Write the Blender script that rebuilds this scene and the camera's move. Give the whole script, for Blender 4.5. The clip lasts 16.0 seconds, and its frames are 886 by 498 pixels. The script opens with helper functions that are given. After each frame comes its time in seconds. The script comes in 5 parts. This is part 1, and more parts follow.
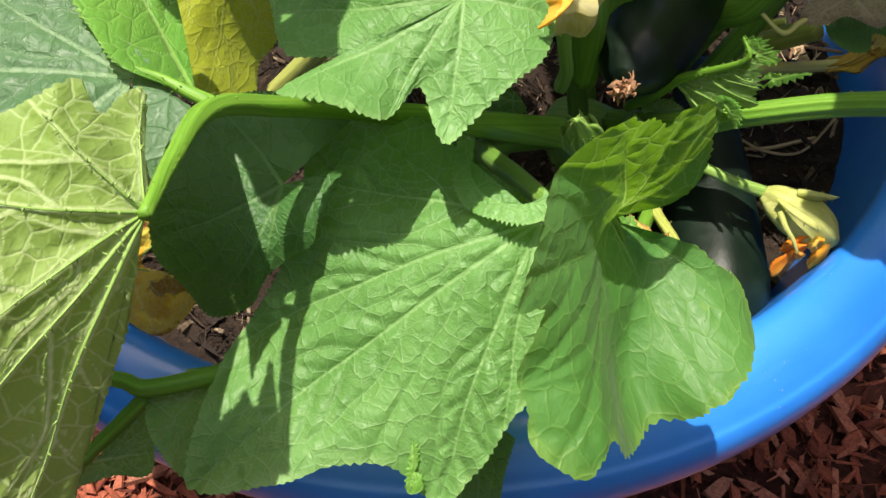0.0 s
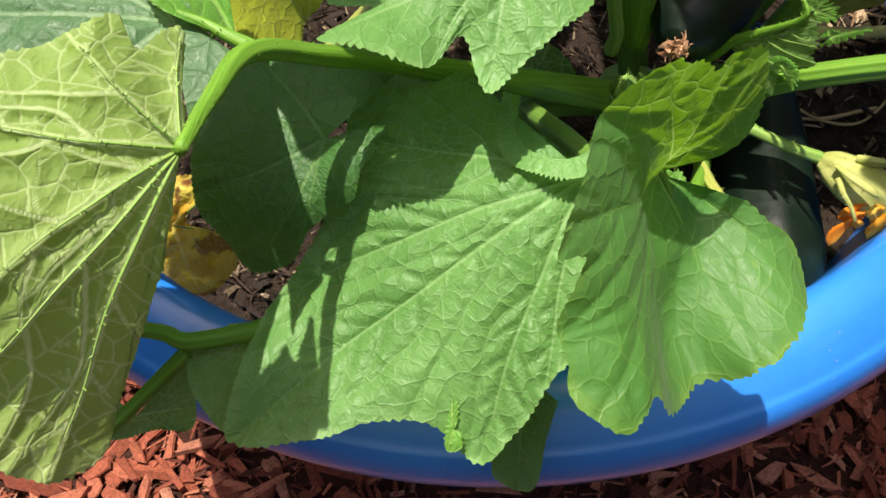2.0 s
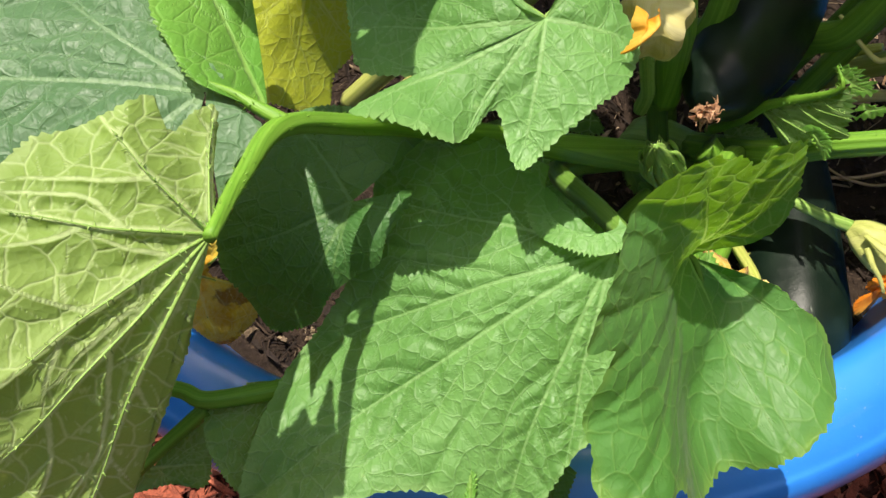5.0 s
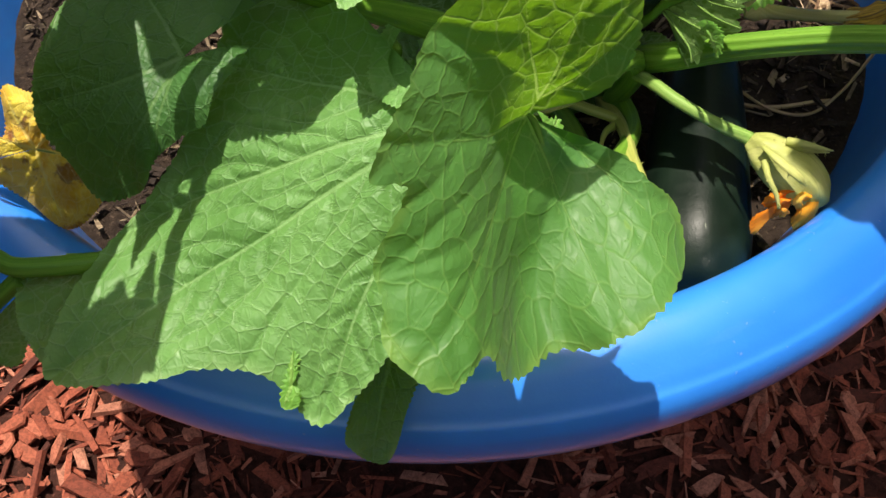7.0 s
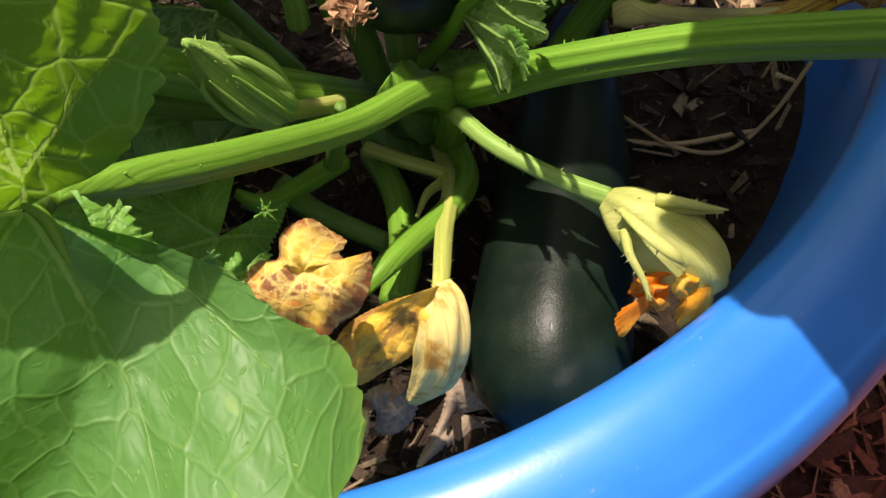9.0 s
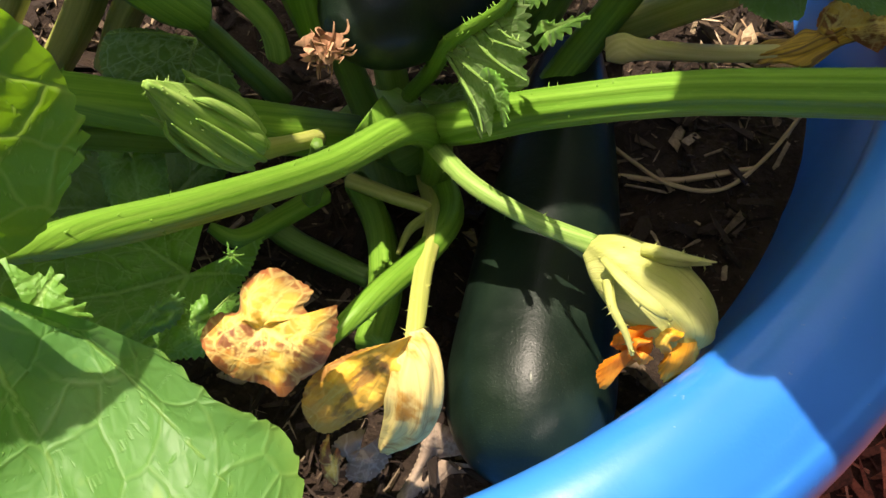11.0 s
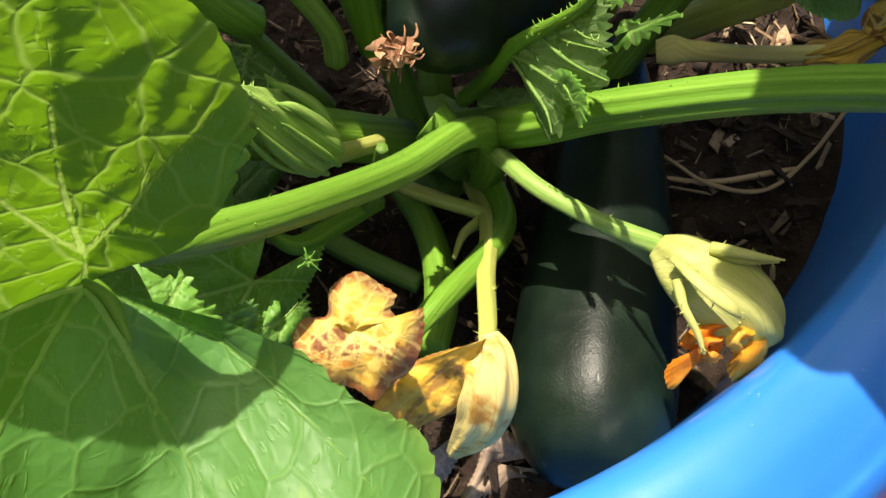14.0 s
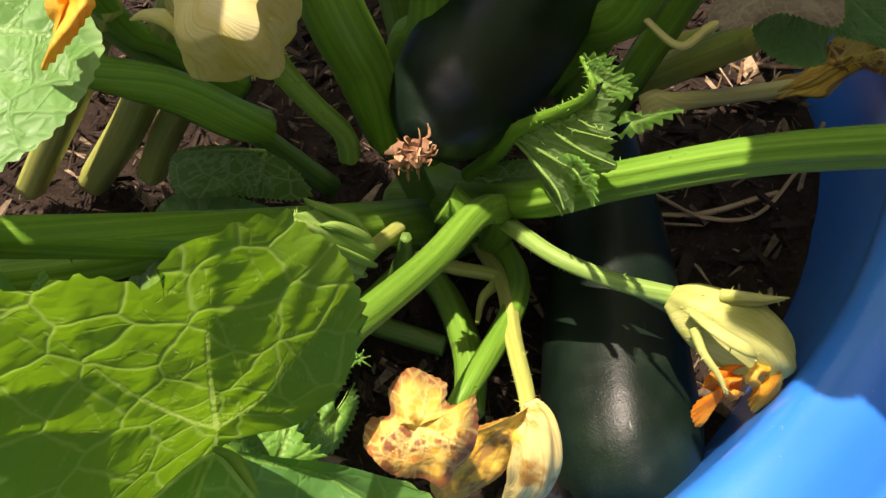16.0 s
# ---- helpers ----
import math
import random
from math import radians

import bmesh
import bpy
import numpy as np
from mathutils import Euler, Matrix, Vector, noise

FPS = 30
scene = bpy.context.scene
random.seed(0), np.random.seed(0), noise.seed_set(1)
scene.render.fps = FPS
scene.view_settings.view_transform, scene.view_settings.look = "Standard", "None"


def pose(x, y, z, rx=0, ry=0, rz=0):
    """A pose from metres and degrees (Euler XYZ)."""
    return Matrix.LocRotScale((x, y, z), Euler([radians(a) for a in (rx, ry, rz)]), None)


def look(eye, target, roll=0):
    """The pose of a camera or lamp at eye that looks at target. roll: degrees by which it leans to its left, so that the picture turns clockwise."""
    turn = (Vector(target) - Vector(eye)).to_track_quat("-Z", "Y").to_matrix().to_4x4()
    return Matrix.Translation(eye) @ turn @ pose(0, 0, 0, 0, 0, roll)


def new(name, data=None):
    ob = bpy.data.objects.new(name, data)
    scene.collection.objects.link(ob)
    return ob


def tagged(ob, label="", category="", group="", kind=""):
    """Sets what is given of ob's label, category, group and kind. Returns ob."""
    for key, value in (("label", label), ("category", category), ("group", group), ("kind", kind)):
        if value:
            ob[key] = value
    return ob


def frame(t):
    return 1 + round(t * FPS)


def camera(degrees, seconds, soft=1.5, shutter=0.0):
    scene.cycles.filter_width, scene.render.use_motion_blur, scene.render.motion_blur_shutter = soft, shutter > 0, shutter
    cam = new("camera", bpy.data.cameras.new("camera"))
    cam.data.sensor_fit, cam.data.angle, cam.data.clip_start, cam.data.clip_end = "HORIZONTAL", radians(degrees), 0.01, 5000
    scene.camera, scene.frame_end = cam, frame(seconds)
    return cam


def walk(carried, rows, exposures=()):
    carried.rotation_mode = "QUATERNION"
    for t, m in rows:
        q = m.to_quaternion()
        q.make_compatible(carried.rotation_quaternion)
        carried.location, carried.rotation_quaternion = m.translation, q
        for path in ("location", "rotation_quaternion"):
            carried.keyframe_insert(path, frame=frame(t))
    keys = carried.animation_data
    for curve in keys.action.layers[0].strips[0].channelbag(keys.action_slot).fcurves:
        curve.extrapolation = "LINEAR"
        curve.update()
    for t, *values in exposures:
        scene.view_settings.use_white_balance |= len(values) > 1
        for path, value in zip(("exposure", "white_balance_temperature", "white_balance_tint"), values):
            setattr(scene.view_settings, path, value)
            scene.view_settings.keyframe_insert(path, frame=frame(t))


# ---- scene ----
cam = camera(49.8, 16.0)
PATH = [
    (0, (0.004, -0.001, 1.006), (-0.004, 1.054, -0.693), -0.5),
    (0.5, (0.011, 0.006, 0.995), (-0.019, 1.045, -0.713), -1.5),
    (1, (0.004, -0.005, 0.997), (-0.071, 1.028, -0.714), -3.2),
    (1.5, (0.002, -0.008, 0.995), (-0.097, 1.017, -0.720), -4.2),
    (2, (0.009, -0.011, 0.992), (-0.111, 1.026, -0.714), -5.1),
    (2.5, (0.002, -0.008, 1.009), (-0.138, 1.041, -0.688), -5.5),
    (3, (-0.014, -0.004, 1.001), (-0.169, 1.043, -0.695), -5.7),
    (3.5, (-0.012, 0.004, 1.003), (-0.175, 1.047, -0.696), -5.8),
    (4, (-0.019, 0.007, 0.993), (-0.177, 1.043, -0.710), -5.2),
    (4.2, (-0.017, 0.014, 0.993), (-0.167, 1.055, -0.709), -4.6),
    (6.3, (0.052, -0.003, 1.021), (-0.103, 1.054, -0.670), -3.8),
    (6.5, (0.059, -0.012, 1.003), (-0.101, 1.031, -0.696), -3.8),
    (7, (0.069, -0.006, 0.945), (-0.059, 1.032, -0.760), -0.8),
    (7.5, (0.099, 0.039, 0.881), (0.006, 1.096, -0.814), 0.3),
    (8, (0.141, 0.072, 0.853), (0.015, 1.148, -0.828), -3.3),
    (8.5, (0.167, 0.102, 0.829), (0.010, 1.195, -0.839), -4.9),
    (9, (0.170, 0.119, 0.816), (-0.013, 1.221, -0.843), -5.6),
    (9.5, (0.177, 0.135, 0.818), (-0.024, 1.240, -0.836), -6.2),
    (10, (0.178, 0.139, 0.816), (-0.025, 1.243, -0.840), -6.0),
    (10.2, (0.179, 0.140, 0.815), (-0.020, 1.244, -0.841), -5.6),
    (12.3, (0.174, 0.138, 0.813), (-0.029, 1.247, -0.839), -4.2),
    (12.5, (0.170, 0.134, 0.817), (-0.041, 1.248, -0.830), -4.6),
    (13, (0.179, 0.139, 0.814), (-0.025, 1.252, -0.835), -6.1),
    (13.5, (0.181, 0.133, 0.830), (-0.008, 1.255, -0.815), -7.2),
    (14, (0.151, 0.135, 0.813), (-0.024, 1.260, -0.831), -4.6),
    (14.5, (0.134, 0.123, 0.834), (-0.075, 1.261, -0.797), -6.9),
    (15, (0.141, 0.135, 0.847), (-0.063, 1.278, -0.781), -10.7),
    (15.5, (0.135, 0.138, 0.850), (-0.022, 1.277, -0.787), -10.9),
    (16, (0.133, 0.142, 0.849), (0.016, 1.285, -0.788), -9.0),
]
walk(cam, [(t, look(eye, target, roll)) for t, eye, target, roll in PATH],
    [(0.0, 0.65, 6700, 12), (4.0, 0.55, 6700, 12), (6.3, 0.65, 6700, 13), (7.0, 0.55, 6700, 13), (7.5, 0.41, 6700, 12), (8.0, 0.40, 6700, 12), (8.5, 0.50, 6900, 15), (9.0, 0.56, 7050, 18), (10.0, 0.93, 7200, 19), (12.5, 0.91, 7200, 17), (13.5, 0.92, 7150, 17), (14.5, 0.95, 7000, 14), (15.0, 0.88, 7250, 21), (16.0, 0.80, 7300, 23)])

# ---- light: high sun over the far left, clear sky ----
SUN = Vector((0.115, -0.135, -1.0)).normalized()
world = bpy.data.worlds.new("world")
scene.world = world
world.use_nodes = True
wn = world.node_tree
sky = wn.nodes.new("ShaderNodeTexSky")
sky.sky_type, sky.sun_disc = "NISHITA", False
sky.air_density, sky.dust_density, sky.ozone_density = 0.75, 3.0, 0.6
sky.sun_elevation = math.asin(-SUN.z)
sky.sun_rotation = math.atan2(-SUN.x, -SUN.y)
wn.links.new(sky.outputs[0], wn.nodes["Background"].inputs[0])
wn.nodes["Background"].inputs[1].default_value = 0.138
sun = new("sun", bpy.data.lights.new("sun", "SUN"))
sun.data.energy, sun.data.angle, sun.data.color = 5.0, radians(0.55), (1.0, 0.94, 0.82)
sun.rotation_euler = SUN.to_track_quat("-Z", "Y").to_euler()


# ---- materials ----
class Nodes:
    """A short hand for node materials."""

    def __init__(self, name):
        self.mat = bpy.data.materials.new(name)
        self.mat.use_nodes = True
        self.t = self.mat.node_tree
        self.bsdf = self.t.nodes["Principled BSDF"]
        self.out = self.t.nodes["Material Output"]

    def add(self, kind, **values):
        n = self.t.nodes.new("ShaderNode" + kind)
        if "operation" in values:
            n.operation = values["operation"]
        if "interpolation_type" in values:
            n.interpolation_type = values["interpolation_type"]
        if "data_type" in values:
            n.data_type = values["data_type"]
        if "uv_map" in values:
            n.uv_map = values["uv_map"]
        if "feature" in values:
            n.voronoi_dimensions, n.feature = "2D", values["feature"]
        return n

    def put(self, socket, value):
        if hasattr(value, "is_output"):
            self.t.links.new(value, socket)
        else:
            socket.default_value = value

    def math(self, op, a, b=0.0, c=0.0):
        n = self.add("Math", operation=op)
        for i, v in enumerate((a, b, c)):
            self.put(n.inputs[i], v)
        return n.outputs[0]

    def span(self, v, a, b, c=0.0, d=1.0, smooth=True):
        n = self.add("MapRange", interpolation_type="SMOOTHSTEP" if smooth else "LINEAR")
        for i, x in enumerate((v, a, b, c, d)):
            self.put(n.inputs[i], x)
        return n.outputs[0]

    def noise(self, scale, detail=3.0, where=None, rough=0.55, skew=0.0):
        n = self.add("TexNoise")
        self.put(n.inputs["Scale"], scale)
        self.put(n.inputs["Detail"], detail)
        self.put(n.inputs["Roughness"], rough)
        self.put(n.inputs["Distortion"], skew)
        if where is not None:
            self.put(n.inputs["Vector"], where)
        return n.outputs[0]

    def mix(self, f, a, b):
        n = self.add("Mix", data_type="RGBA")
        self.put(n.inputs[0], f)
        self.put(n.inputs[6], (*a, 1) if isinstance(a, tuple) else a)
        self.put(n.inputs[7], (*b, 1) if isinstance(b, tuple) else b)
        return n.outputs[2]

    def uv(self, name):
        return self.add("UVMap", uv_map=name).outputs[0]

    def scaled(self, vec, xyz):
        n = self.add("Mapping")
        self.put(n.inputs[0], vec)
        self.put(n.inputs[3], xyz)
        return n.outputs[0]

    def place(self):
        return self.add("TexCoord").outputs["Object"]

    def bump(self, height, strength=0.5, distance=0.002):
        n = self.add("Bump")
        self.put(n.inputs["Strength"], strength)
        self.put(n.inputs["Distance"], distance)
        self.put(n.inputs["Height"], height)
        self.put(self.bsdf.inputs["Normal"], n.outputs[0])
        return n.outputs[0]

    def finish(self, color, rough, spec=0.5):
        self.put(self.bsdf.inputs["Base Color"], color)
        self.put(self.bsdf.inputs["Roughness"], rough)
        self.put(self.bsdf.inputs["Specular IOR Level"], spec)
        return self.mat

    def thin(self, color, share, normal=None):
        """Lets light through a thin blade."""
        tr = self.add("BsdfTranslucent")
        self.put(tr.inputs[0], color)
        if normal is not None:
            self.put(tr.inputs[1], normal)
        m = self.add("MixShader")
        self.put(m.inputs[0], share)
        self.t.links.new(self.bsdf.outputs[0], m.inputs[1])
        self.t.links.new(tr.outputs[0], m.inputs[2])
        self.t.links.new(m.outputs[0], self.out.inputs[0])


def leaf_material(name, dark, light, vein, relief=-1.0, through_color=(0.33, 0.55, 0.03), share=0.36, rough=0.48, age=None, scorch=0.0, streaks=0.0, bump=1.0, lines=1.0, blotch=0.555, bold=1.0):
    """A blade with main and side veins, cross veins and a fine net; relief below zero sinks the veins, above zero raises them."""
    n = Nodes(name)
    plane = n.uv("plane")
    net_xy, edge_xy = n.add("SeparateXYZ"), n.add("SeparateXYZ")
    edge = n.uv("edge")
    n.put(net_xy.inputs[0], n.uv("net"))
    n.put(edge_xy.inputs[0], edge)
    rim_at = edge_xy.outputs[0]
    vary = n.math("MULTIPLY", n.math("SUBTRACT", n.noise(500, 2, plane), 0.5), 0.9)
    main = n.span(n.math("ADD", net_xy.outputs[0], vary), 0.45, 1.5 * bold, 1, 0)
    cross = n.span(n.math("ADD", net_xy.outputs[1], n.math("MULTIPLY", vary, 0.25)), 0.10, 0.75 * bold, 1, 0)
    warp = n.add("TexNoise")
    n.put(warp.inputs["Vector"], plane)
    n.put(warp.inputs["Scale"], 120)
    add = n.add("VectorMath", operation="MULTIPLY_ADD")
    n.put(add.inputs[0], warp.outputs["Color"])
    add.inputs[1].default_value = (0.004, 0.004, 0)
    n.put(add.inputs[2], plane)
    fine = n.add("TexVoronoi", feature="DISTANCE_TO_EDGE")
    n.put(fine.inputs["Vector"], add.outputs[0])
    n.put(fine.inputs["Scale"], 300)
    fine_line = n.span(fine.outputs[0], 0.0, 0.10, 1, 0)
    cells = n.add("TexVoronoi", feature="DISTANCE_TO_EDGE")
    n.put(cells.inputs["Vector"], add.outputs[0])
    n.put(cells.inputs["Scale"], 105)
    cell_line = n.math("MULTIPLY", n.span(cells.outputs["Distance"], 0.0, 0.075, 1, 0), 0.8)
    cross = n.math("MAXIMUM", cross, cell_line)
    weak, pale, thread = (0.45, 0.12, 0.04) if relief < 0 else (0.85, 0.70, 0.10)
    weak, pale, thread = weak * lines, pale * lines, thread * lines
    mask = n.math("MAXIMUM", n.math("MULTIPLY", main, weak), n.math("MAXIMUM", n.math("MULTIPLY", cross, pale), n.math("MULTIPLY", fine_line, thread)))
    big = n.span(n.noise(14, 3, plane), 0.35, 0.68)
    grain = n.noise(300, 2, plane)
    fuzz = n.noise(1400, 2, plane)
    col = n.mix(big, dark, light)
    col = n.mix(n.math("MULTIPLY", n.span(grain, 0.35, 0.75), 0.35), col, light)
    col = n.mix(n.math("MULTIPLY", n.span(fuzz, 0.55, 0.75), 0.12), col, vein)
    hem = n.math("ADD", rim_at, n.math("MULTIPLY", n.math("SUBTRACT", n.noise(55, 3, plane), 0.5), 0.25))
    col = n.mix(n.math("MULTIPLY", n.span(hem, 0.92, 1.04), 0.35), col, vein)
    spots = n.span(n.noise(190, 1, plane), 0.73, 0.78)
    if age is not None:
        col = n.mix(n.span(n.noise(34, 4, plane), 0.50, 0.62), col, age)
        col = n.mix(n.span(n.noise(58, 5, plane), blotch, blotch + 0.06), col, (0.20, 0.065, 0.025))
        if scorch:
            rim = n.math("ADD", rim_at, n.math("MULTIPLY", n.math("SUBTRACT", n.noise(80, 4, plane), 0.5), 0.5))
            col = n.mix(n.math("MULTIPLY", n.span(rim, 0.72, 0.88), scorch), col, (0.30, 0.085, 0.03))
            streak = n.noise(1.0, 4, n.scaled(edge, (2.0, 1.6, 1)))
            col = n.mix(n.math("MULTIPLY", n.span(streak, 0.54, 0.60), streaks), col, (0.22, 0.09, 0.035))
    col = n.mix(n.math("MULTIPLY", spots, 0.35), col, vein)
    col = n.mix(mask, col, vein)
    ridge = n.math("MAXIMUM", main, n.math("MULTIPLY", cross, 0.6))
    height = n.math("ADD", n.math("ADD", n.math("MULTIPLY", n.span(fine.outputs[0], 0, 0.3), 0.16), n.math("MULTIPLY", grain, 0.12)), n.math("MULTIPLY", ridge, 0.75 * relief))
    height = n.math("ADD", height, n.math("MULTIPLY", n.math("SQRT", n.span(cells.outputs["Distance"], 0, 0.42)), -relief * 0.5))
    normal = n.bump(height, 0.54 * bump, 0.0011)
    n.finish(col, n.span(grain, 0.2, 0.8, rough - 0.06, rough + 0.12), 0.38)
    n.put(n.bsdf.inputs["Sheen Weight"], 0.06)
    n.put(n.bsdf.inputs["Sheen Roughness"], 0.45)
    glow = n.math("MAXIMUM", main, n.math("MULTIPLY", cross, 0.6))
    n.thin(n.mix(glow, through_color, tuple(min(1.0, 2.0 * v + 0.06) for v in vein)), share, normal)
    return n.mat


def stem_material(name, dark, light, rough=0.4):
    n = Nodes(name)
    uv = n.uv("plane")
    streak = n.noise(1.0, 4, n.scaled(uv, (520, 3.0, 1)))
    fine = n.noise(1.0, 2, n.scaled(uv, (900, 160, 1)))
    col = n.mix(n.span(streak, 0.30, 0.70), dark, light)
    col = n.mix(n.math("MULTIPLY", n.span(fine, 0.55, 0.75), 0.5), col, light)
    patch = n.span(n.noise(1.0, 3, n.scaled(uv, (60, 60, 1))), 0.55, 0.8)
    col = n.mix(n.math("MULTIPLY", patch, 0.3), col, dark)
    n.bump(n.math("ADD", streak, n.math("MULTIPLY", fine, 0.3)), 0.32, 0.0014)
    n.finish(col, rough, 0.3)
    n.put(n.bsdf.inputs["Subsurface Weight"], 0.12)
    n.put(n.bsdf.inputs["Subsurface Radius"], (0.004, 0.006, 0.002))
    n.put(n.bsdf.inputs["Subsurface Scale"], 0.5)
    return n.mat


def fruit_material():
    n = Nodes("zucchini_skin")
    p = n.place()
    speck = n.add("TexVoronoi")
    n.put(speck.inputs["Vector"], p)
    n.put(speck.inputs["Scale"], 800)
    dots = n.span(speck.outputs["Distance"], 0.10, 0.26, 1, 0)
    patch = n.span(n.noise(30, 4, p), 0.35, 0.7)
    col = n.mix(patch, (0.004, 0.010, 0.006), (0.008, 0.018, 0.010))
    col = n.mix(n.math("MULTIPLY", dots, 0.10), col, (0.05, 0.10, 0.05))
    scar = n.span(n.noise(1.0, 3, n.scaled(p, (160, 25, 60))), 0.74, 0.78)
    col = n.mix(n.math("MULTIPLY", scar, 0.5), col, (0.35, 0.38, 0.30))
    n.bump(n.math("ADD", n.noise(140, 3, p), n.math("ADD", n.math("MULTIPLY", dots, 0.2), n.math("MULTIPLY", n.noise(1100, 2, p), 0.35))), 0.3, 0.0008)
    return n.finish(col, n.span(n.noise(60, 3, p), 0.3, 0.7, 0.33, 0.45), 0.28)


def plastic_material():
    n = Nodes("blue_plastic")
    p = n.place()
    haze = n.noise(7, 5, p)
    scuff = n.span(n.noise(1.0, 3, n.scaled(p, (30, 30, 300))), 0.62, 0.72)
    col = n.mix(n.span(haze, 0.3, 0.75), (0.014, 0.165, 0.62), (0.028, 0.228, 0.75))
    col = n.mix(n.math("MULTIPLY", scuff, 0.10), col, (0.10, 0.28, 0.62))
    dust = n.span(n.noise(210, 3, p), 0.70, 0.76)
    col = n.mix(n.math("MULTIPLY", dust, 0.25), col, (0.35, 0.40, 0.50))
    n.bump(n.math("ADD", n.noise(60, 4, p), n.math("MULTIPLY", n.noise(600, 2, p), 0.3)), 0.10, 0.002)
    n.put(n.bsdf.inputs["Coat Weight"], 0.5)
    n.put(n.bsdf.inputs["Coat Roughness"], 0.33)
    return n.finish(col, n.span(haze, 0.3, 0.7, 0.15, 0.26), 0.5)


def earth_material(name, a, b, c):
    n = Nodes(name)
    p = n.place()
    crumb = n.noise(90, 6, p, 0.7)
    col = n.mix(n.span(crumb, 0.35, 0.7), a, b)
    col = n.mix(n.math("MULTIPLY", n.span(n.noise(240, 3, p), 0.62, 0.7), 0.6), col, c)
    n.bump(n.math("ADD", crumb, n.math("MULTIPLY", n.noise(25, 3, p), 1.2)), 0.9, 0.012)
    return n.finish(col, 0.9, 0.2)


def chip_material(name, colors, single=False):
    """Wood chips: each island, or each single chip, takes one of the colours."""
    n = Nodes(name)
    p = n.place()
    ramp = n.add("ValToRGB")
    els = ramp.color_ramp.elements
    while len(els) < len(colors):
        els.new(0.5)
    for i, c in enumerate(colors):
        els[i].position, els[i].color = i / (len(colors) - 1), (*c, 1)
    n.put(ramp.inputs[0], n.add("ObjectInfo").outputs["Random"] if single else n.add("NewGeometry").outputs["Random Per Island"])
    grain = n.noise(1.0, 4, n.scaled(p, (260, 260, 120)), 0.65, 0.8)
    col = n.mix(n.span(grain, 0.35, 0.7), ramp.outputs[0], (0.02, 0.010, 0.007))
    col2 = n.mix(0.55, ramp.outputs[0], col)
    n.bump(grain, 0.7, 0.002)
    return n.finish(col2, 0.8, 0.25)


def petal_material(name, a, b, share=0.3, low=0.35, high=0.65):
    n = Nodes(name)
    uv = n.uv("plane")
    v = n.noise(1.0, 4, n.scaled(uv, (60, 60, 1)))
    col = n.mix(n.span(v, low, high), a, b)
    thread = n.noise(1.0, 3, n.scaled(uv, (900, 45, 1)))
    col = n.mix(n.math("MULTIPLY", n.span(thread, 0.52, 0.70), 0.45), col, tuple(0.62 * c for c in a))
    nb = n.bump(n.math("ADD", n.noise(150, 3, uv), n.math("MULTIPLY", thread, 0.8)), 0.5, 0.001)
    n.finish(col, 0.55, 0.3)
    n.thin(col, share, nb)
    return n.mat


LEAF = leaf_material("leaf_green", (0.086, 0.228, 0.048), (0.146, 0.325, 0.086), (0.32, 0.50, 0.19), share=0.30, rough=0.47)
# darker copy of the leaf green: the deep shade is put into the colour
LEAF_SHADED = leaf_material("leaf_shaded_green", (0.030, 0.105, 0.024), (0.055, 0.155, 0.035), (0.16, 0.28, 0.08), share=0.2)
LEAF_BRIGHT = leaf_material("leaf_fresh_green", (0.085, 0.245, 0.028), (0.14, 0.34, 0.050), (0.34, 0.52, 0.14), share=0.32)
LEAF_GLOW = leaf_material("leaf_thin_green", (0.068, 0.210, 0.042), (0.112, 0.290, 0.072), (0.31, 0.48, 0.085), through_color=(0.29, 0.60, 0.012), share=0.43, rough=0.46, lines=0.8, bump=0.7, bold=0.72)
# leaf green with the bluish reflection of the sky mixed into the colour
LEAF_SKY_TINT = leaf_material("leaf_sky_tinted_green", (0.052, 0.128, 0.050), (0.082, 0.172, 0.074), (0.22, 0.34, 0.16), share=0.2, rough=0.48, lines=1.3)
LEAF_UNDER = leaf_material("leaf_underside", (0.20, 0.315, 0.062), (0.265, 0.39, 0.098), (0.50, 0.62, 0.28), relief=0.8, share=0.38, rough=0.6, through_color=(0.52, 0.66, 0.12), bump=1.05)
LEAF_YOUNG = leaf_material("leaf_young", (0.060, 0.150, 0.030), (0.090, 0.205, 0.044), (0.26, 0.38, 0.14), relief=0.8, share=0.3)
LEAF_LIME = leaf_material("leaf_yellow_green", (0.42, 0.50, 0.03), (0.54, 0.62, 0.06), (0.50, 0.54, 0.12), through_color=(0.8, 0.8, 0.04), share=0.6)
LEAF_YELLOW = leaf_material("leaf_yellow", (0.84, 0.60, 0.03), (0.90, 0.76, 0.16), (0.85, 0.74, 0.25), through_color=(0.9, 0.6, 0.04), share=0.25, rough=0.6, age=(0.62, 0.34, 0.02), scorch=0.35)
LEAF_WILT = leaf_material("leaf_wilted", (0.84, 0.42, 0.015), (0.90, 0.66, 0.14), (0.82, 0.58, 0.16), relief=0.3, through_color=(0.7, 0.45, 0.08), share=0.2, rough=0.6, age=(0.80, 0.50, 0.05), scorch=0.4, streaks=0.8, blotch=0.60, lines=0.25)
LEAF_TAN = leaf_material("leaf_withered", (0.70, 0.42, 0.05), (0.80, 0.58, 0.12), (0.80, 0.62, 0.20), relief=0.4, through_color=(0.6, 0.4, 0.1), share=0.2, rough=0.65, age=(0.66, 0.28, 0.05), scorch=0.9, blotch=0.495)
LEAF_BROWN = leaf_material("leaf_dead", (0.20, 0.14, 0.095), (0.32, 0.24, 0.17), (0.36, 0.28, 0.20), relief=0.4, through_color=(0.2, 0.12, 0.06), share=0.1, rough=0.8)
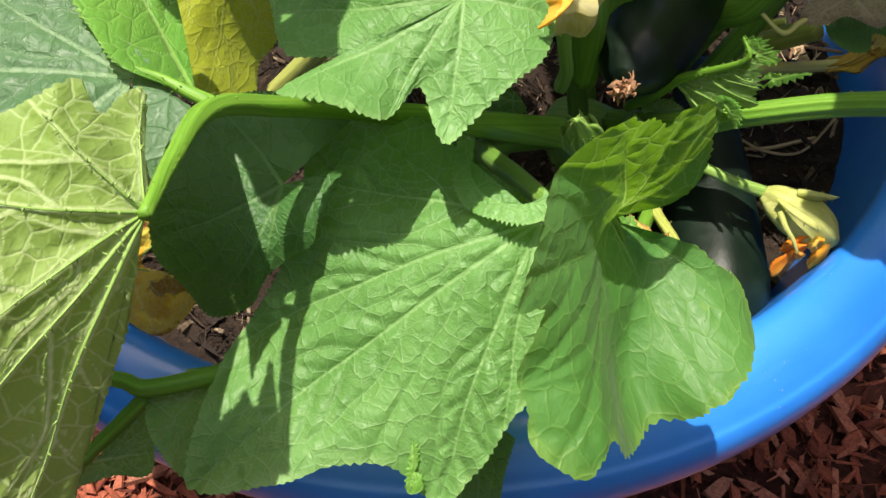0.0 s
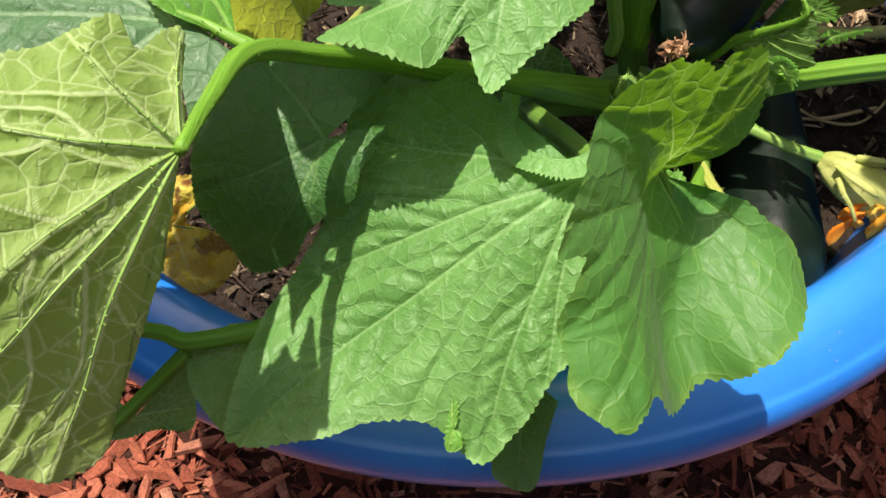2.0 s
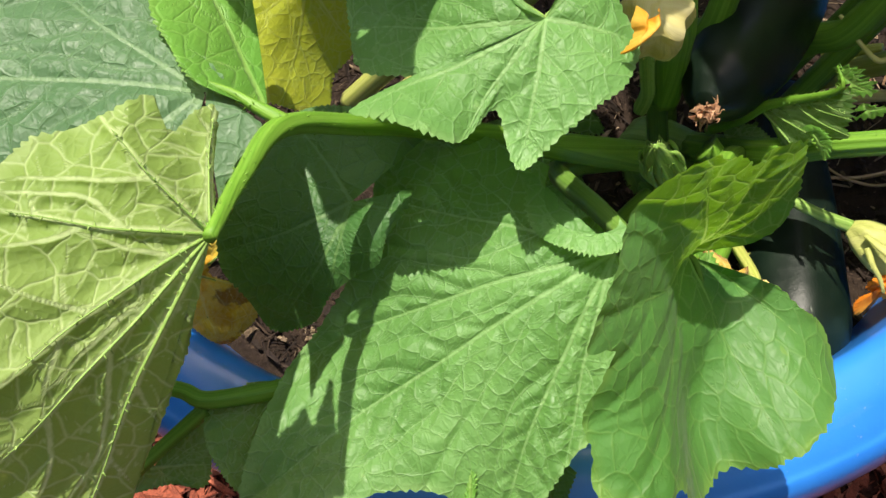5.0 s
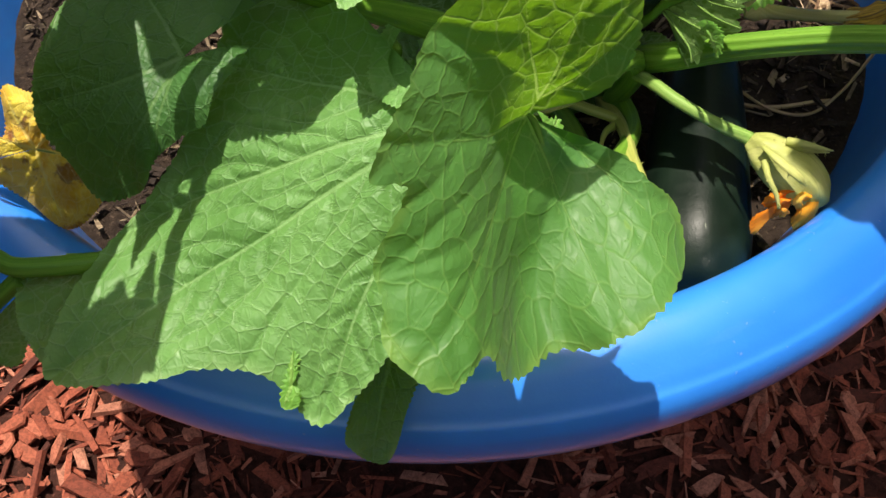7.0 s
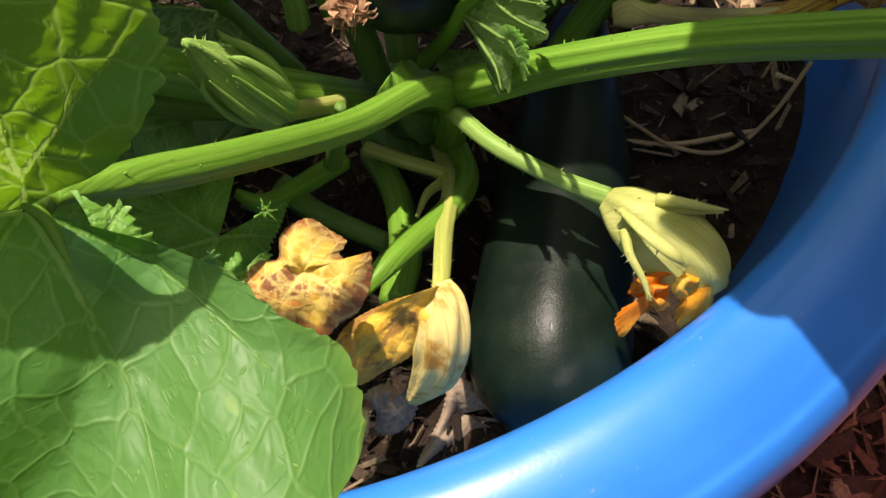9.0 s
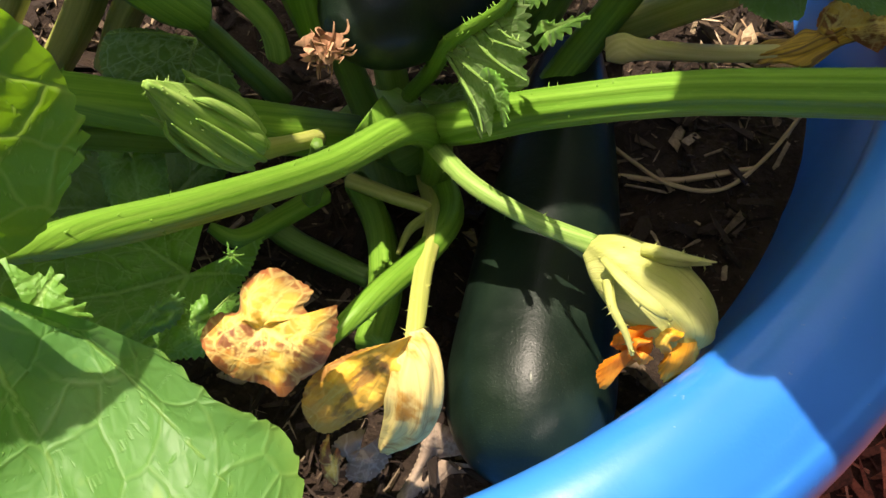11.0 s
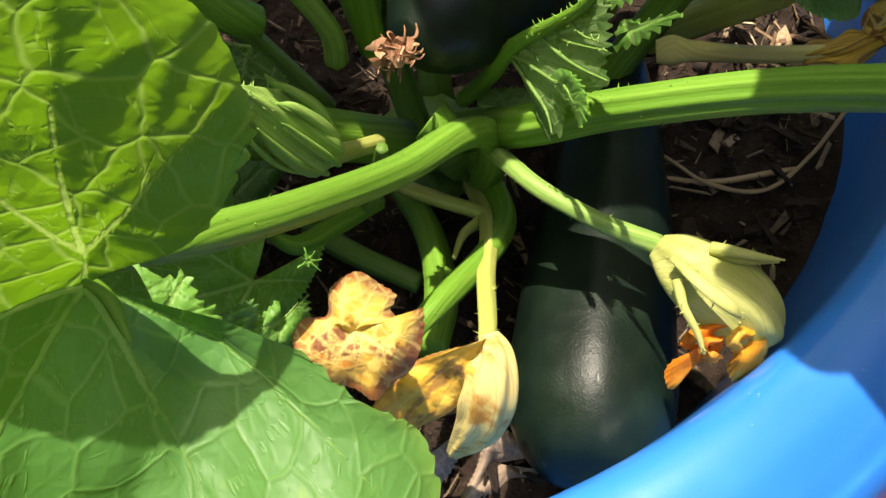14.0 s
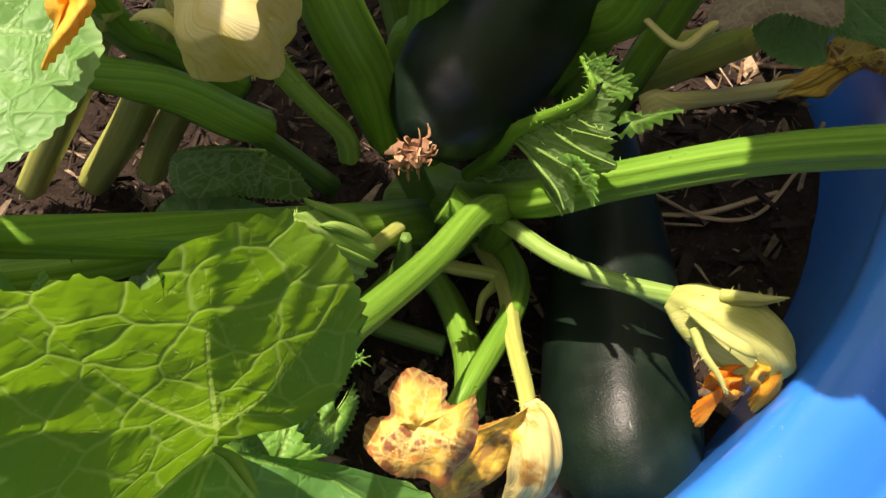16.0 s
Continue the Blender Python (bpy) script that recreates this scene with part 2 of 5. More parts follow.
STEM = stem_material("stem_green", (0.080, 0.205, 0.014), (0.165, 0.320, 0.038), 0.5)
BUD = stem_material("bud_green", (0.13, 0.265, 0.040), (0.30, 0.44, 0.115), 0.55)
STEM_PALE = stem_material("stem_pale", (0.29, 0.34, 0.065), (0.45, 0.47, 0.13))
STEM_CREAM = stem_material("stem_cream", (0.46, 0.42, 0.13), (0.62, 0.56, 0.24), 0.6)
# darker copy of the stem green, shade of the inner plant included in its colour
STEM_SHADED = stem_material("stem_shaded_green", (0.075, 0.165, 0.022), (0.14, 0.25, 0.05))
STEM_TAN = stem_material("stem_dry", (0.30, 0.20, 0.10), (0.46, 0.34, 0.20), 0.8)
VEIN = stem_material("leaf_vein", (0.20, 0.34, 0.07), (0.30, 0.43, 0.12), 0.5)
RIB = stem_material("young_rib", (0.12, 0.23, 0.045), (0.20, 0.32, 0.08), 0.55)
FRUIT = fruit_material()
BLUE = plastic_material()
SOIL = earth_material("potting_soil", (0.022, 0.014, 0.010), (0.048, 0.032, 0.022), (0.12, 0.082, 0.055))
GROUND = earth_material("ground_mulch", (0.035, 0.014, 0.010), (0.085, 0.030, 0.020), (0.16, 0.06, 0.04))
RED = [(0.07, 0.021, 0.014), (0.18, 0.046, 0.028), (0.30, 0.076, 0.042), (0.41, 0.12, 0.068), (0.52, 0.23, 0.15)]
CHIPS = chip_material("red_chips", RED)
CHIP = chip_material("red_chip", RED[1:], True)
BITS = chip_material("soil_bits", [(0.014, 0.010, 0.007), (0.022, 0.015, 0.011), (0.034, 0.023, 0.016), (0.07, 0.046, 0.030), (0.36, 0.27, 0.17)])
PETAL = petal_material("petal_yellow", (0.74, 0.65, 0.22), (0.84, 0.77, 0.40))
PETAL_GOLD = petal_material("petal_gold", (0.86, 0.36, 0.02), (0.88, 0.68, 0.14))
STEM_BLACK = stem_material("stem_withered", (0.10, 0.06, 0.03), (0.72, 0.44, 0.05), 0.7)
PALE_CHIP = chip_material("pale_chips", [(0.16, 0.09, 0.05), (0.28, 0.17, 0.09), (0.42, 0.29, 0.17), (0.60, 0.46, 0.30)])
HUSK = petal_material("leaf_husk", (0.56, 0.27, 0.04), (0.82, 0.68, 0.26), 0.15, 0.34, 0.48)
PETAL_ORANGE = petal_material("petal_orange", (0.80, 0.20, 0.008), (0.88, 0.40, 0.05))
CALYX = petal_material("flower_pale_green", (0.42, 0.46, 0.12), (0.55, 0.56, 0.20), 0.2)
DRY = petal_material("blossom_dry", (0.22, 0.09, 0.045), (0.60, 0.36, 0.21), 0.1)
RENDER = earth_material("wall_render", (0.13, 0.11, 0.085), (0.19, 0.16, 0.12), (0.24, 0.20, 0.16))


# ---- builders ----
def smooth_mesh(name, verts, faces, uvs=None):
    me = bpy.data.meshes.new(name)
    me.from_pydata([tuple(v) for v in verts], [], [tuple(q) for q in faces])
    me.polygons.foreach_set("use_smooth", [True] * len(me.polygons))
    for key, co in (uvs or {}).items():
        layer = me.uv_layers.new(name=key)
        idx = np.zeros(len(me.loops), dtype=np.int32)
        me.loops.foreach_get("vertex_index", idx)
        layer.data.foreach_set("uv", np.asarray(co, dtype=np.float32)[idx].ravel())
    me.update()
    return me


def part(name, me, material, parent=None, label=""):
    """Links a mesh as one object; under a thing or a part where one is given."""
    ob = new(name, me)
    me.materials.append(material)
    if parent is not None:
        ob.parent = parent
        if parent.parent is None:
            ob.matrix_parent_inverse = Matrix.Translation(parent.location).inverted()
    return tagged(ob, label=label)


def catmull(points, count):
    """A smooth line of count places through the given rows."""
    p = np.asarray(points, dtype=float)
    p = np.vstack([2 * p[0] - p[1], p, 2 * p[-1] - p[-2]])
    s = np.linspace(0, len(p) - 3 - 1e-6, count)
    i = s.astype(int)
    f = (s - i)[:, None]
    a, b, c, d = p[i], p[i + 1], p[i + 2], p[i + 3]
    return 0.5 * (2 * b + (c - a) * f + (2 * a - 5 * b + 4 * c - d) * f**2 + (3 * b - a - 3 * c + d) * f**3)


def grid_faces(rows, cols, wrap=False):
    out = []
    for i in range(rows - 1):
        for j in range(cols if wrap else cols - 1):
            k = (j + 1) % cols
            out.append((i * cols + j, i * cols + k, (i + 1) * cols + k, (i + 1) * cols + j))
    return out


def tube_arrays(points, radii, steps=40, sides=14, ridges=0, depth=0.08, flat=1.0, rough=0.0):
    c = catmull(points, steps)
    r = catmull([[v] for v in radii], steps)[:, 0] if len(radii) > 1 else np.full(steps, radii[0])
    r = np.maximum(r, 1e-4)
    tan = np.gradient(c, axis=0)
    tan /= np.linalg.norm(tan, axis=1)[:, None]
    ref = np.array([0, 0, 1.0]) if abs(tan[0][2]) < 0.9 else np.array([1.0, 0, 0])
    verts, uv, length = [], [], 0.0
    for i in range(steps):
        side = np.cross(tan[i], ref)
        side /= np.linalg.norm(side)
        ref = np.cross(side, tan[i])
        length += np.linalg.norm(c[i] - c[i - 1]) if i else 0
        for j in range(sides):
            a = 2 * math.pi * j / sides
            k = r[i] * (1 + depth * math.cos(ridges * a) * (1 if ridges else 0))
            if rough:
                k *= 1 + rough * noise.noise(Vector(c[i] * 90) + Vector((math.cos(a), math.sin(a), 0)) * 1.5)
            verts.append(c[i] + side * math.cos(a) * k + ref * math.sin(a) * k * flat)
            uv.append((abs(j / sides - 0.5) * 2 * math.pi * r[i], length))
    faces = grid_faces(steps, sides, True)
    verts += [c[0], c[-1]]
    uv += [(0, 0), (0, length)]
    n = len(verts)
    last = (steps - 1) * sides
    for j in range(sides):
        faces.append((n - 2, (j + 1) % sides, j))
        faces.append((n - 1, last + j, last + (j + 1) % sides))
    return np.array(verts), faces, uv, c, r


def tube(name, points, radii, material, parent, label="", prickles=0, **kw):
    verts, faces, uv, c, r = tube_arrays(points, radii, **kw)
    verts, faces, uv = list(verts), list(faces), list(uv)
    rnd = random.Random(len(points) * 7 + int(points[0][0] * 1000))
    for _ in range(prickles):
        i = rnd.randrange(1, len(c) - 1)
        t = (c[i + 1] - c[i - 1]) / np.linalg.norm(c[i + 1] - c[i - 1])
        d = np.array([rnd.gauss(0, 1) for _ in range(3)])
        d -= t * d.dot(t)
        d /= np.linalg.norm(d)
        e = np.cross(t, d)
        base = c[i] + d * r[i] * 0.93
        w, h = rnd.uniform(0.0002, 0.0005), rnd.uniform(0.0008, 0.0026)
        k = len(verts)
        verts += [base + t * w, base + e * w, base - t * w, base - e * w, base + d * h + t * h * 0.3]
        uv += [(0, 0)] * 5
        faces += [(k, k + 1, k + 4), (k + 1, k + 2, k + 4), (k + 2, k + 3, k + 4), (k + 3, k, k + 4)]
    return part(name, smooth_mesh(name, verts, faces, {"plane": uv}), material, parent, label)


def stamp(grid, lo, cell, points, scale, radius):
    """Lowers a grid to the distance from each point, over that point's scale."""
    k = int(radius / cell)
    span_k = np.arange(-k, k + 1)
    for (x, y), s in zip(points, scale):
        ci, cj = int((x - lo[0]) / cell), int((y - lo[1]) / cell)
        i0, i1, j0, j1 = max(ci - k, 0), min(ci + k + 1, grid.shape[0]), max(cj - k, 0), min(cj + k + 1, grid.shape[1])
        if i0 >= i1 or j0 >= j1:
            continue
        dx = (np.arange(i0, i1) + 0.5) * cell + lo[0] - x
        dy = (np.arange(j0, j1) + 0.5) * cell + lo[1] - y
        np.minimum(grid[i0:i1, j0:j1], np.sqrt(dx[:, None] ** 2 + dy[None, :] ** 2) / s, out=grid[i0:i1, j0:j1])


def sample(grid, lo, cell, x, y):
    """Reads a grid between its cells."""
    u = np.clip((x - lo[0]) / cell - 0.5, 0, grid.shape[0] - 1.001)
    v = np.clip((y - lo[1]) / cell - 0.5, 0, grid.shape[1] - 1.001)
    i, j = u.astype(int), v.astype(int)
    f, g = u - i, v - j
    return grid[i, j] * (1 - f) * (1 - g) + grid[i + 1, j] * f * (1 - g) + grid[i, j + 1] * (1 - f) * g + grid[i + 1, j + 1] * f * g


def vein_net(edge, tips, trunk, rnd, pitch, bold):
    """Grows main veins from the hub to the tips, side veins off them and cross veins off those, each until it meets another."""
    cell = 0.0005 if np.abs(edge).max() < 0.16 else 0.0008
    lo, hi = edge.min(axis=0) - 0.004, edge.max(axis=0) + 0.004
    shape = tuple(((hi - lo) / cell).astype(int) + 2)
    line, near, main, cross = np.full(shape, 40.0), np.full(shape, 0.02), np.full(shape, 0.08), np.full(shape, 0.02)
    # inside of the outline, row by row
    xs, ys = (np.arange(shape[0]) + 0.5) * cell + lo[0], (np.arange(shape[1]) + 0.5) * cell + lo[1]
    inside = np.zeros(shape, dtype=bool)
    ring = np.vstack([edge, [[0, 0]], edge[:1]])
    for (x0, y0), (x1, y1) in zip(ring[:-1:1], ring[1:]):
        if y0 == y1:
            continue
        rows_in = (ys > min(y0, y1)) & (ys <= max(y0, y1))
        cut = x0 + (ys[rows_in] - y0) * (x1 - x0) / (y1 - y0)
        inside[:, rows_in] ^= xs[:, None] > cut[None, :]

    def look_up(g, p):
        i, j = int((p[0] - lo[0]) / cell), int((p[1] - lo[1]) / cell)
        return g[i, j] if 0 <= i < shape[0] and 0 <= j < shape[1] else None

    def lay(points, w0, w1, to_cross=False):
        w = np.linspace(w0, w1, len(points)) * bold
        if to_cross:
            stamp(cross, lo, cell, points, np.ones(len(points)), 0.005)
        else:
            stamp(line, lo, cell, points, w, 0.004)
            stamp(near, lo, cell, points, np.ones(len(points)), 0.009)

    def grow(p, turn, step, bend, most, margin):
        out, p = [p], np.array(p)
        for k in range(most):
            turn += bend + rnd.gauss(0, 0.07)
            p = p + step * np.array([math.cos(turn), math.sin(turn)])
            if not look_up(inside, p):
                break
            out.append(p)
            if k * step > 0.003 and min(look_up(near, p), look_up(cross, p)) < margin:
                break
        return np.array(out)

    mains = []
    start = np.zeros(2)
    if trunk:
        start = trunk[1] / 100 * np.array([math.cos(radians(trunk[0])), math.sin(radians(trunk[0]))])
        mains.append(np.linspace((0, 0), start, 12))
    for k, tip in enumerate(tips):
        from_trunk = trunk and k in trunk[2]
        a = start if from_trunk else np.zeros(2)
        way = tip - a
        norm_way = np.array([-way[1], way[0]])
        f = np.linspace(0, 0.985, max(int(np.linalg.norm(way) / 0.0012), 6))
        sway = rnd.uniform(0.012, 0.035) * rnd.choice((-1, 1))
        mains.append(a + f[:, None] * way + (np.sin(f * math.pi) * sway + np.sin(f * 13 + k) * 0.006 * f)[:, None] * norm_way)
    for m in mains:
        lay(m, 0.0010, 0.00035)
        stamp(main, lo, cell, m[::3], np.ones(len(m[::3])), 0.045)
    sides = []
    for m in mains:
        length = np.linalg.norm(np.diff(m, axis=0), axis=1).sum()
        at, hand = pitch * rnd.uniform(0.4, 0.9), rnd.choice((-1, 1))
        while at < length * 0.93:
            i = min(int(at / length * (len(m) - 1)), len(m) - 2)
            t = m[i + 1] - m[i]
            lean = math.atan2(t[1], t[0]) + hand * rnd.uniform(0.72, 0.98)
            s = grow(m[i], lean, 0.0011, -hand * 0.0095, 95, 0.0010)
            if len(s) > 4:
                sides.append(s)
                lay(s, 0.00050, 0.00026)
            hand = -hand
            at += pitch * rnd.uniform(0.36, 0.66)
    for s in list(sides):
        at = rnd.uniform(0.3, 0.7) * pitch * 0.5
        hand = rnd.choice((-1, 1))
        while at < len(s) * 0.0011 * 0.95:
            i = min(int(at / 0.0011), len(s) - 2)
            t = s[i + 1] - s[i]
            c = grow(s[i], math.atan2(t[1], t[0]) + hand * rnd.uniform(1.0, 1.5), 0.0010, 0.0, 26, 0.0008)
            if len(c) > 3:
                lay(c, 1, 1, True)
            hand = -hand
            at += pitch * rnd.uniform(0.17, 0.36)
    for m in mains:
        for i in range(4, len(m) - 3, max(int(pitch * 0.33 / 0.0012), 2)):
            t = m[i + 1] - m[i]
            for hand in (-1, 1):
                c = grow(m[i], math.atan2(t[1], t[0]) + hand * rnd.uniform(1.1, 1.7), 0.0010, 0.0, 18, 0.0008)
                if len(c) > 3:
                    lay(c, 1, 1, True)
    return lo, cell, line, near, main, cross, mains


def sheet(spots, heights, ease):
    """A smooth height over the plane through the given spots."""
    p, z = np.asarray(spots), np.asarray(heights)
    keep = [0]
    for i in range(1, len(p)):
        if np.linalg.norm(p[keep] - p[i], axis=1).min() > 0.0025:
            keep.append(i)
    p, z = p[keep], z[keep]
    soft = (ease * np.abs(p).max()) ** 2

    def kernel(q):
        return -np.sqrt(((q[:, None, :] - p[None, :, :]) ** 2).sum(axis=2) + soft)

    k = len(p)
    a = np.zeros((k + 3, k + 3))
    a[:k, :k] = kernel(p) + np.eye(k) * 0.0012
    a[:k, k], a[:k, k + 1:] = 1, p
    a[k:, :k] = a[:k, k:].T
    w = np.linalg.lstsq(a, np.concatenate([z, np.zeros(3)]), rcond=None)[0]
    return lambda q: kernel(q) @ w[:k] + w[k] + q @ w[k + 1:]


def leaf(name, hub, face, lobes, material, parent, label="", bow=0.6, teeth=1.3, wave=2.0, crumple=0.0, cols=0, rows=0, veins=True, vein_size=1.1, under=False, quilt=1.15, inner=0.004, puff=0.4, trunk=None, pitch=0.0, bold=1.0, inside=(), soft=0.25):
    """A palmate blade. lobes: azimuth in degrees round the hub, reach and lift in centimetres, 1 where a main vein runs there; inside: more such places within the blade."""
    hub, n = np.array(hub), np.array(face, dtype=float)
    n /= np.linalg.norm(n)
    ex = np.array([1.0, 0, 0]) - n * n[0]
    ex /= np.linalg.norm(ex)
    ey = np.cross(n, ex)
    ring = np.array([(v[1] / 100 * math.cos(radians(v[0])), v[1] / 100 * math.sin(radians(v[0])), v[2] / 100) for v in lobes])
    girth = np.linalg.norm(np.diff(ring[:, :2], axis=0), axis=1).sum()
    cols = cols or int(np.clip(girth / 0.0007, 140, 1000))
    e = catmull(ring, cols * 3)
    arc = np.concatenate([[0], np.cumsum(np.linalg.norm(np.diff(e[:, :2], axis=0), axis=1))])
    even = np.linspace(0, arc[-1], cols)
    e = np.stack([np.interp(even, arc, e[:, k]) for k in range(3)], 1)
    arc, edge = even, e[:, :2]
    reach = np.maximum(np.linalg.norm(edge, axis=1), 0.001)
    rows = rows or int(np.clip(reach.mean() / 0.0011, 26, 110))
    seed = float(hub[0] * 31 + hub[1] * 17 + hub[2])
    rnd = random.Random(int(seed * 1e4))
    tooth_pitch = float(np.clip(arc[-1] / 110, 0.0024, 0.0046))
    ph = np.array([a / tooth_pitch + 1.5 * noise.noise(Vector((a * 45, seed, 0))) for a in arc])
    saw = 1 - np.minimum((ph % 1.0) / 0.62, (1 - ph % 1.0) / 0.38)
    tooth = teeth / 1000 * (0.5 - 1.1 * saw) * np.array([0.62 + 1.3 * noise.noise(Vector((a * 110, seed, 5))) for a in arc])
    tooth += teeth / 1000 * 0.8 * np.array([noise.noise(Vector((a * 52, seed, 9))) for a in arc])
    t = np.gradient(edge, axis=0)
    t /= np.maximum(np.linalg.norm(t, axis=1), 1e-9)[:, None]
    out = np.stack([t[:, 1], -t[:, 0]], 1)
    out *= np.where((out * edge).sum() < 0, -1.0, 1.0)
    tips = [ring[i, :2] for i, v in enumerate(lobes) if len(v) > 3] or [ring[len(ring) // 2, :2]]
    pitch = pitch or float(np.clip(0.20 * reach.max(), 0.006, 0.019))
    lo, cell, line, near, main, cross, mains = vein_net(edge, tips, trunk, rnd, pitch, bold)
    held = np.array([(0, 0, 0)] + [(v[1] / 100 * math.cos(radians(v[0])), v[1] / 100 * math.sin(radians(v[0])), v[2] / 100) for v in inside] + ring.tolist())
    high = sheet(held[:, :2], held[:, 2], soft)
    # even rings to near the edge, then five close ones that carry the teeth
    base = np.linspace(inner, 1.0, rows - 5, endpoint=False)
    last = np.minimum(0.006, 0.3 * reach)[None, :] * np.array([1.0, 0.6, 0.3, 0.12, 0.0])[:, None]
    r = np.vstack([base[:, None] * (1 - last[0] / reach)[None, :], 1 - last / reach[None, :]])
    push = np.concatenate([np.zeros(rows - 5), [0.0, 0.25, 0.6, 0.85, 1.0]])
    x = r * edge[None, :, 0] + push[:, None] * tooth[None, :] * out[None, :, 0]
    y = r * edge[None, :, 1] + push[:, None] * tooth[None, :] * out[None, :, 1]
    flat_xy = np.stack([x.ravel(), y.ravel()], 1)
    rr = r.ravel()
    h = np.concatenate([high(c) for c in np.array_split(flat_xy, max(len(flat_xy) // 20000, 1))])
    d_main, d_cross, d_line = (sample(g, lo, cell, flat_xy[:, 0], flat_xy[:, 1]) for g in (main, cross, line))
    h += bow / 100 * 4 * rr * (1 - rr) + puff / 100 * np.clip(d_main / 0.028, 0, 1) * rr * (1 - 0.4 * rr)
    swell = np.clip(near / (0.40 * pitch), 0, 1)
    small = np.clip(np.minimum(near, cross) / (0.18 * pitch), 0, 1)
    pad = 0.070 * pitch * swell * (2 - swell) + 0.026 * pitch * small * (2 - small) + 0.0006 * np.clip(main / 0.004, 0, 1)
    for _ in range(2 if cell > 0.0006 else 3):
        pad[1:-1, :] = (pad[:-2, :] + pad[1:-1, :] * 1.2 + pad[2:, :]) / 3.2
        pad[:, 1:-1] = (pad[:, :-2] + pad[:, 1:-1] * 1.2 + pad[:, 2:]) / 3.2
    q = quilt * sample(pad, lo, cell, flat_xy[:, 0], flat_xy[:, 1])
    h += -q if under else q
    ripple = np.array([noise.noise(Vector((a * 28 + seed, b * 28, 3.0))) for a, b in flat_xy])
    h += wave / 1000 * rr * rr * ripple
    if crumple:
        for k, (a, b) in enumerate(flat_xy):
            w = Vector((a * 75, b * 75 + seed, 1.0))
            h[k] += crumple / 1000 * noise.noise(w) + crumple / 2600 * noise.noise(w * 2.3)
    verts = hub + flat_xy[:, :1] * ex + flat_xy[:, 1:] * ey + h[:, None] * n
    az = np.arctan2(edge[:, 1], edge[:, 0])
    uvs = {"plane": flat_xy + np.array([seed, 0]), "edge": np.stack([rr, np.tile(az * 2, rows)], 1),
        "net": np.stack([d_line, d_cross * 1000], 1)}
    blade = part(name, smooth_mesh(name, verts, grid_faces(rows, cols), uvs), material, parent, label)
    if veins:
        owner = blade if parent is None or parent.parent is None else parent
        off = n * (0.0001 if under else -0.0016)
        for m in mains[1:] if trunk else mains:
            m = m[: max(int(len(m) * 0.93), 4)]
            f = np.linspace(0, 0.93, len(m))
            z = high(m) + bow / 100 * 4 * f * (1 - f) + wave / 1000 * f * f * np.array([noise.noise(Vector((a * 28 + seed, b * 28, 3.0))) for a, b in m])
            path = hub + m[:, :1] * ex + m[:, 1:] * ey + z[:, None] * n + off
            k = vein_size / 1000 * (0.5 + np.linalg.norm(m[-1]) / 0.16)
            tube("vein", path[:: max(len(m) // 16, 1)], [k * 1.1, k * 0.75, k * 0.45, k * 0.2], VEIN, owner, steps=36, sides=6, prickles=30 if under else 0)
    return blade


def lathe(name, profile, centre, material, parent=None, label="", sides=160):
    prof = catmull(profile, 6 * len(profile))
    verts = []
    for r, z in prof:
        for j in range(sides):
            a = 2 * math.pi * j / sides
            verts.append((centre[0] + r * math.cos(a), centre[1] + r * math.sin(a), centre[2] + z))
    return part(name, smooth_mesh(name, verts, grid_faces(len(prof), sides, True)), material, parent, label)


def splinters(name, spots, size, material, parent=None, label="", flatness=0.35, tilt=0.5, seed=1, slim=0.3):
    """Many torn wood pieces in one mesh. spots: x, y, z of each."""
    rnd = np.random.RandomState(seed)
    k = len(spots)
    lo, hi = size
    length = lo + (hi - lo) * rnd.rand(k) ** 2.2
    width = length * (0.07 + slim * rnd.rand(k) ** 2)
    thick = width * flatness * (0.4 + 0.8 * rnd.rand(k))
    yaw, pitch, roll = rnd.rand(k) * 6.283, rnd.randn(k) * tilt * 0.5, rnd.randn(k) * tilt
    box = np.array([(-1, -1, -1), (1, -1, -1), (1, 1, -1), (-1, 1, -1), (-1, -1, 1), (1, -1, 1), (1, 1, 1), (-1, 1, 1)], dtype=float) * 0.5
    co = np.repeat(box[None], k, 0)
    co = co + (rnd.rand(k, 8, 3) - 0.5) * np.array([0.30, 0.5, 0.5])
    co[:, [1, 2, 5, 6], 1] *= (0.25 + 0.75 * rnd.rand(k))[:, None]
    co *= np.stack([length, width, thick], 1)[:, None, :]
    cy, sy, cp, sp, cr, sr = np.cos(yaw), np.sin(yaw), np.cos(pitch), np.sin(pitch), np.cos(roll), np.sin(roll)
    y, z = co[..., 1] * cr[:, None] - co[..., 2] * sr[:, None], co[..., 1] * sr[:, None] + co[..., 2] * cr[:, None]
    x, z = co[..., 0] * cp[:, None] + z * sp[:, None], -co[..., 0] * sp[:, None] + z * cp[:, None]
    x, y = x * cy[:, None] - y * sy[:, None], x * sy[:, None] + y * cy[:, None]
    co = np.stack([x, y, z], 2) + np.array(spots)[:, None, :]
    quad = np.array([(0, 3, 2, 1), (4, 5, 6, 7), (0, 1, 5, 4), (1, 2, 6, 5), (2, 3, 7, 6), (3, 0, 4, 7)])
    faces = (quad[None] + np.arange(k)[:, None, None] * 8).reshape(-1, 4)
    me = bpy.data.meshes.new(name)
    me.from_pydata(co.reshape(-1, 3).tolist(), [], faces.tolist())
    return part(name, me, material, parent, label)


# ---- ground and tub ----
TUB = (0.0, 0.54)
SOIL_Z = 0.430


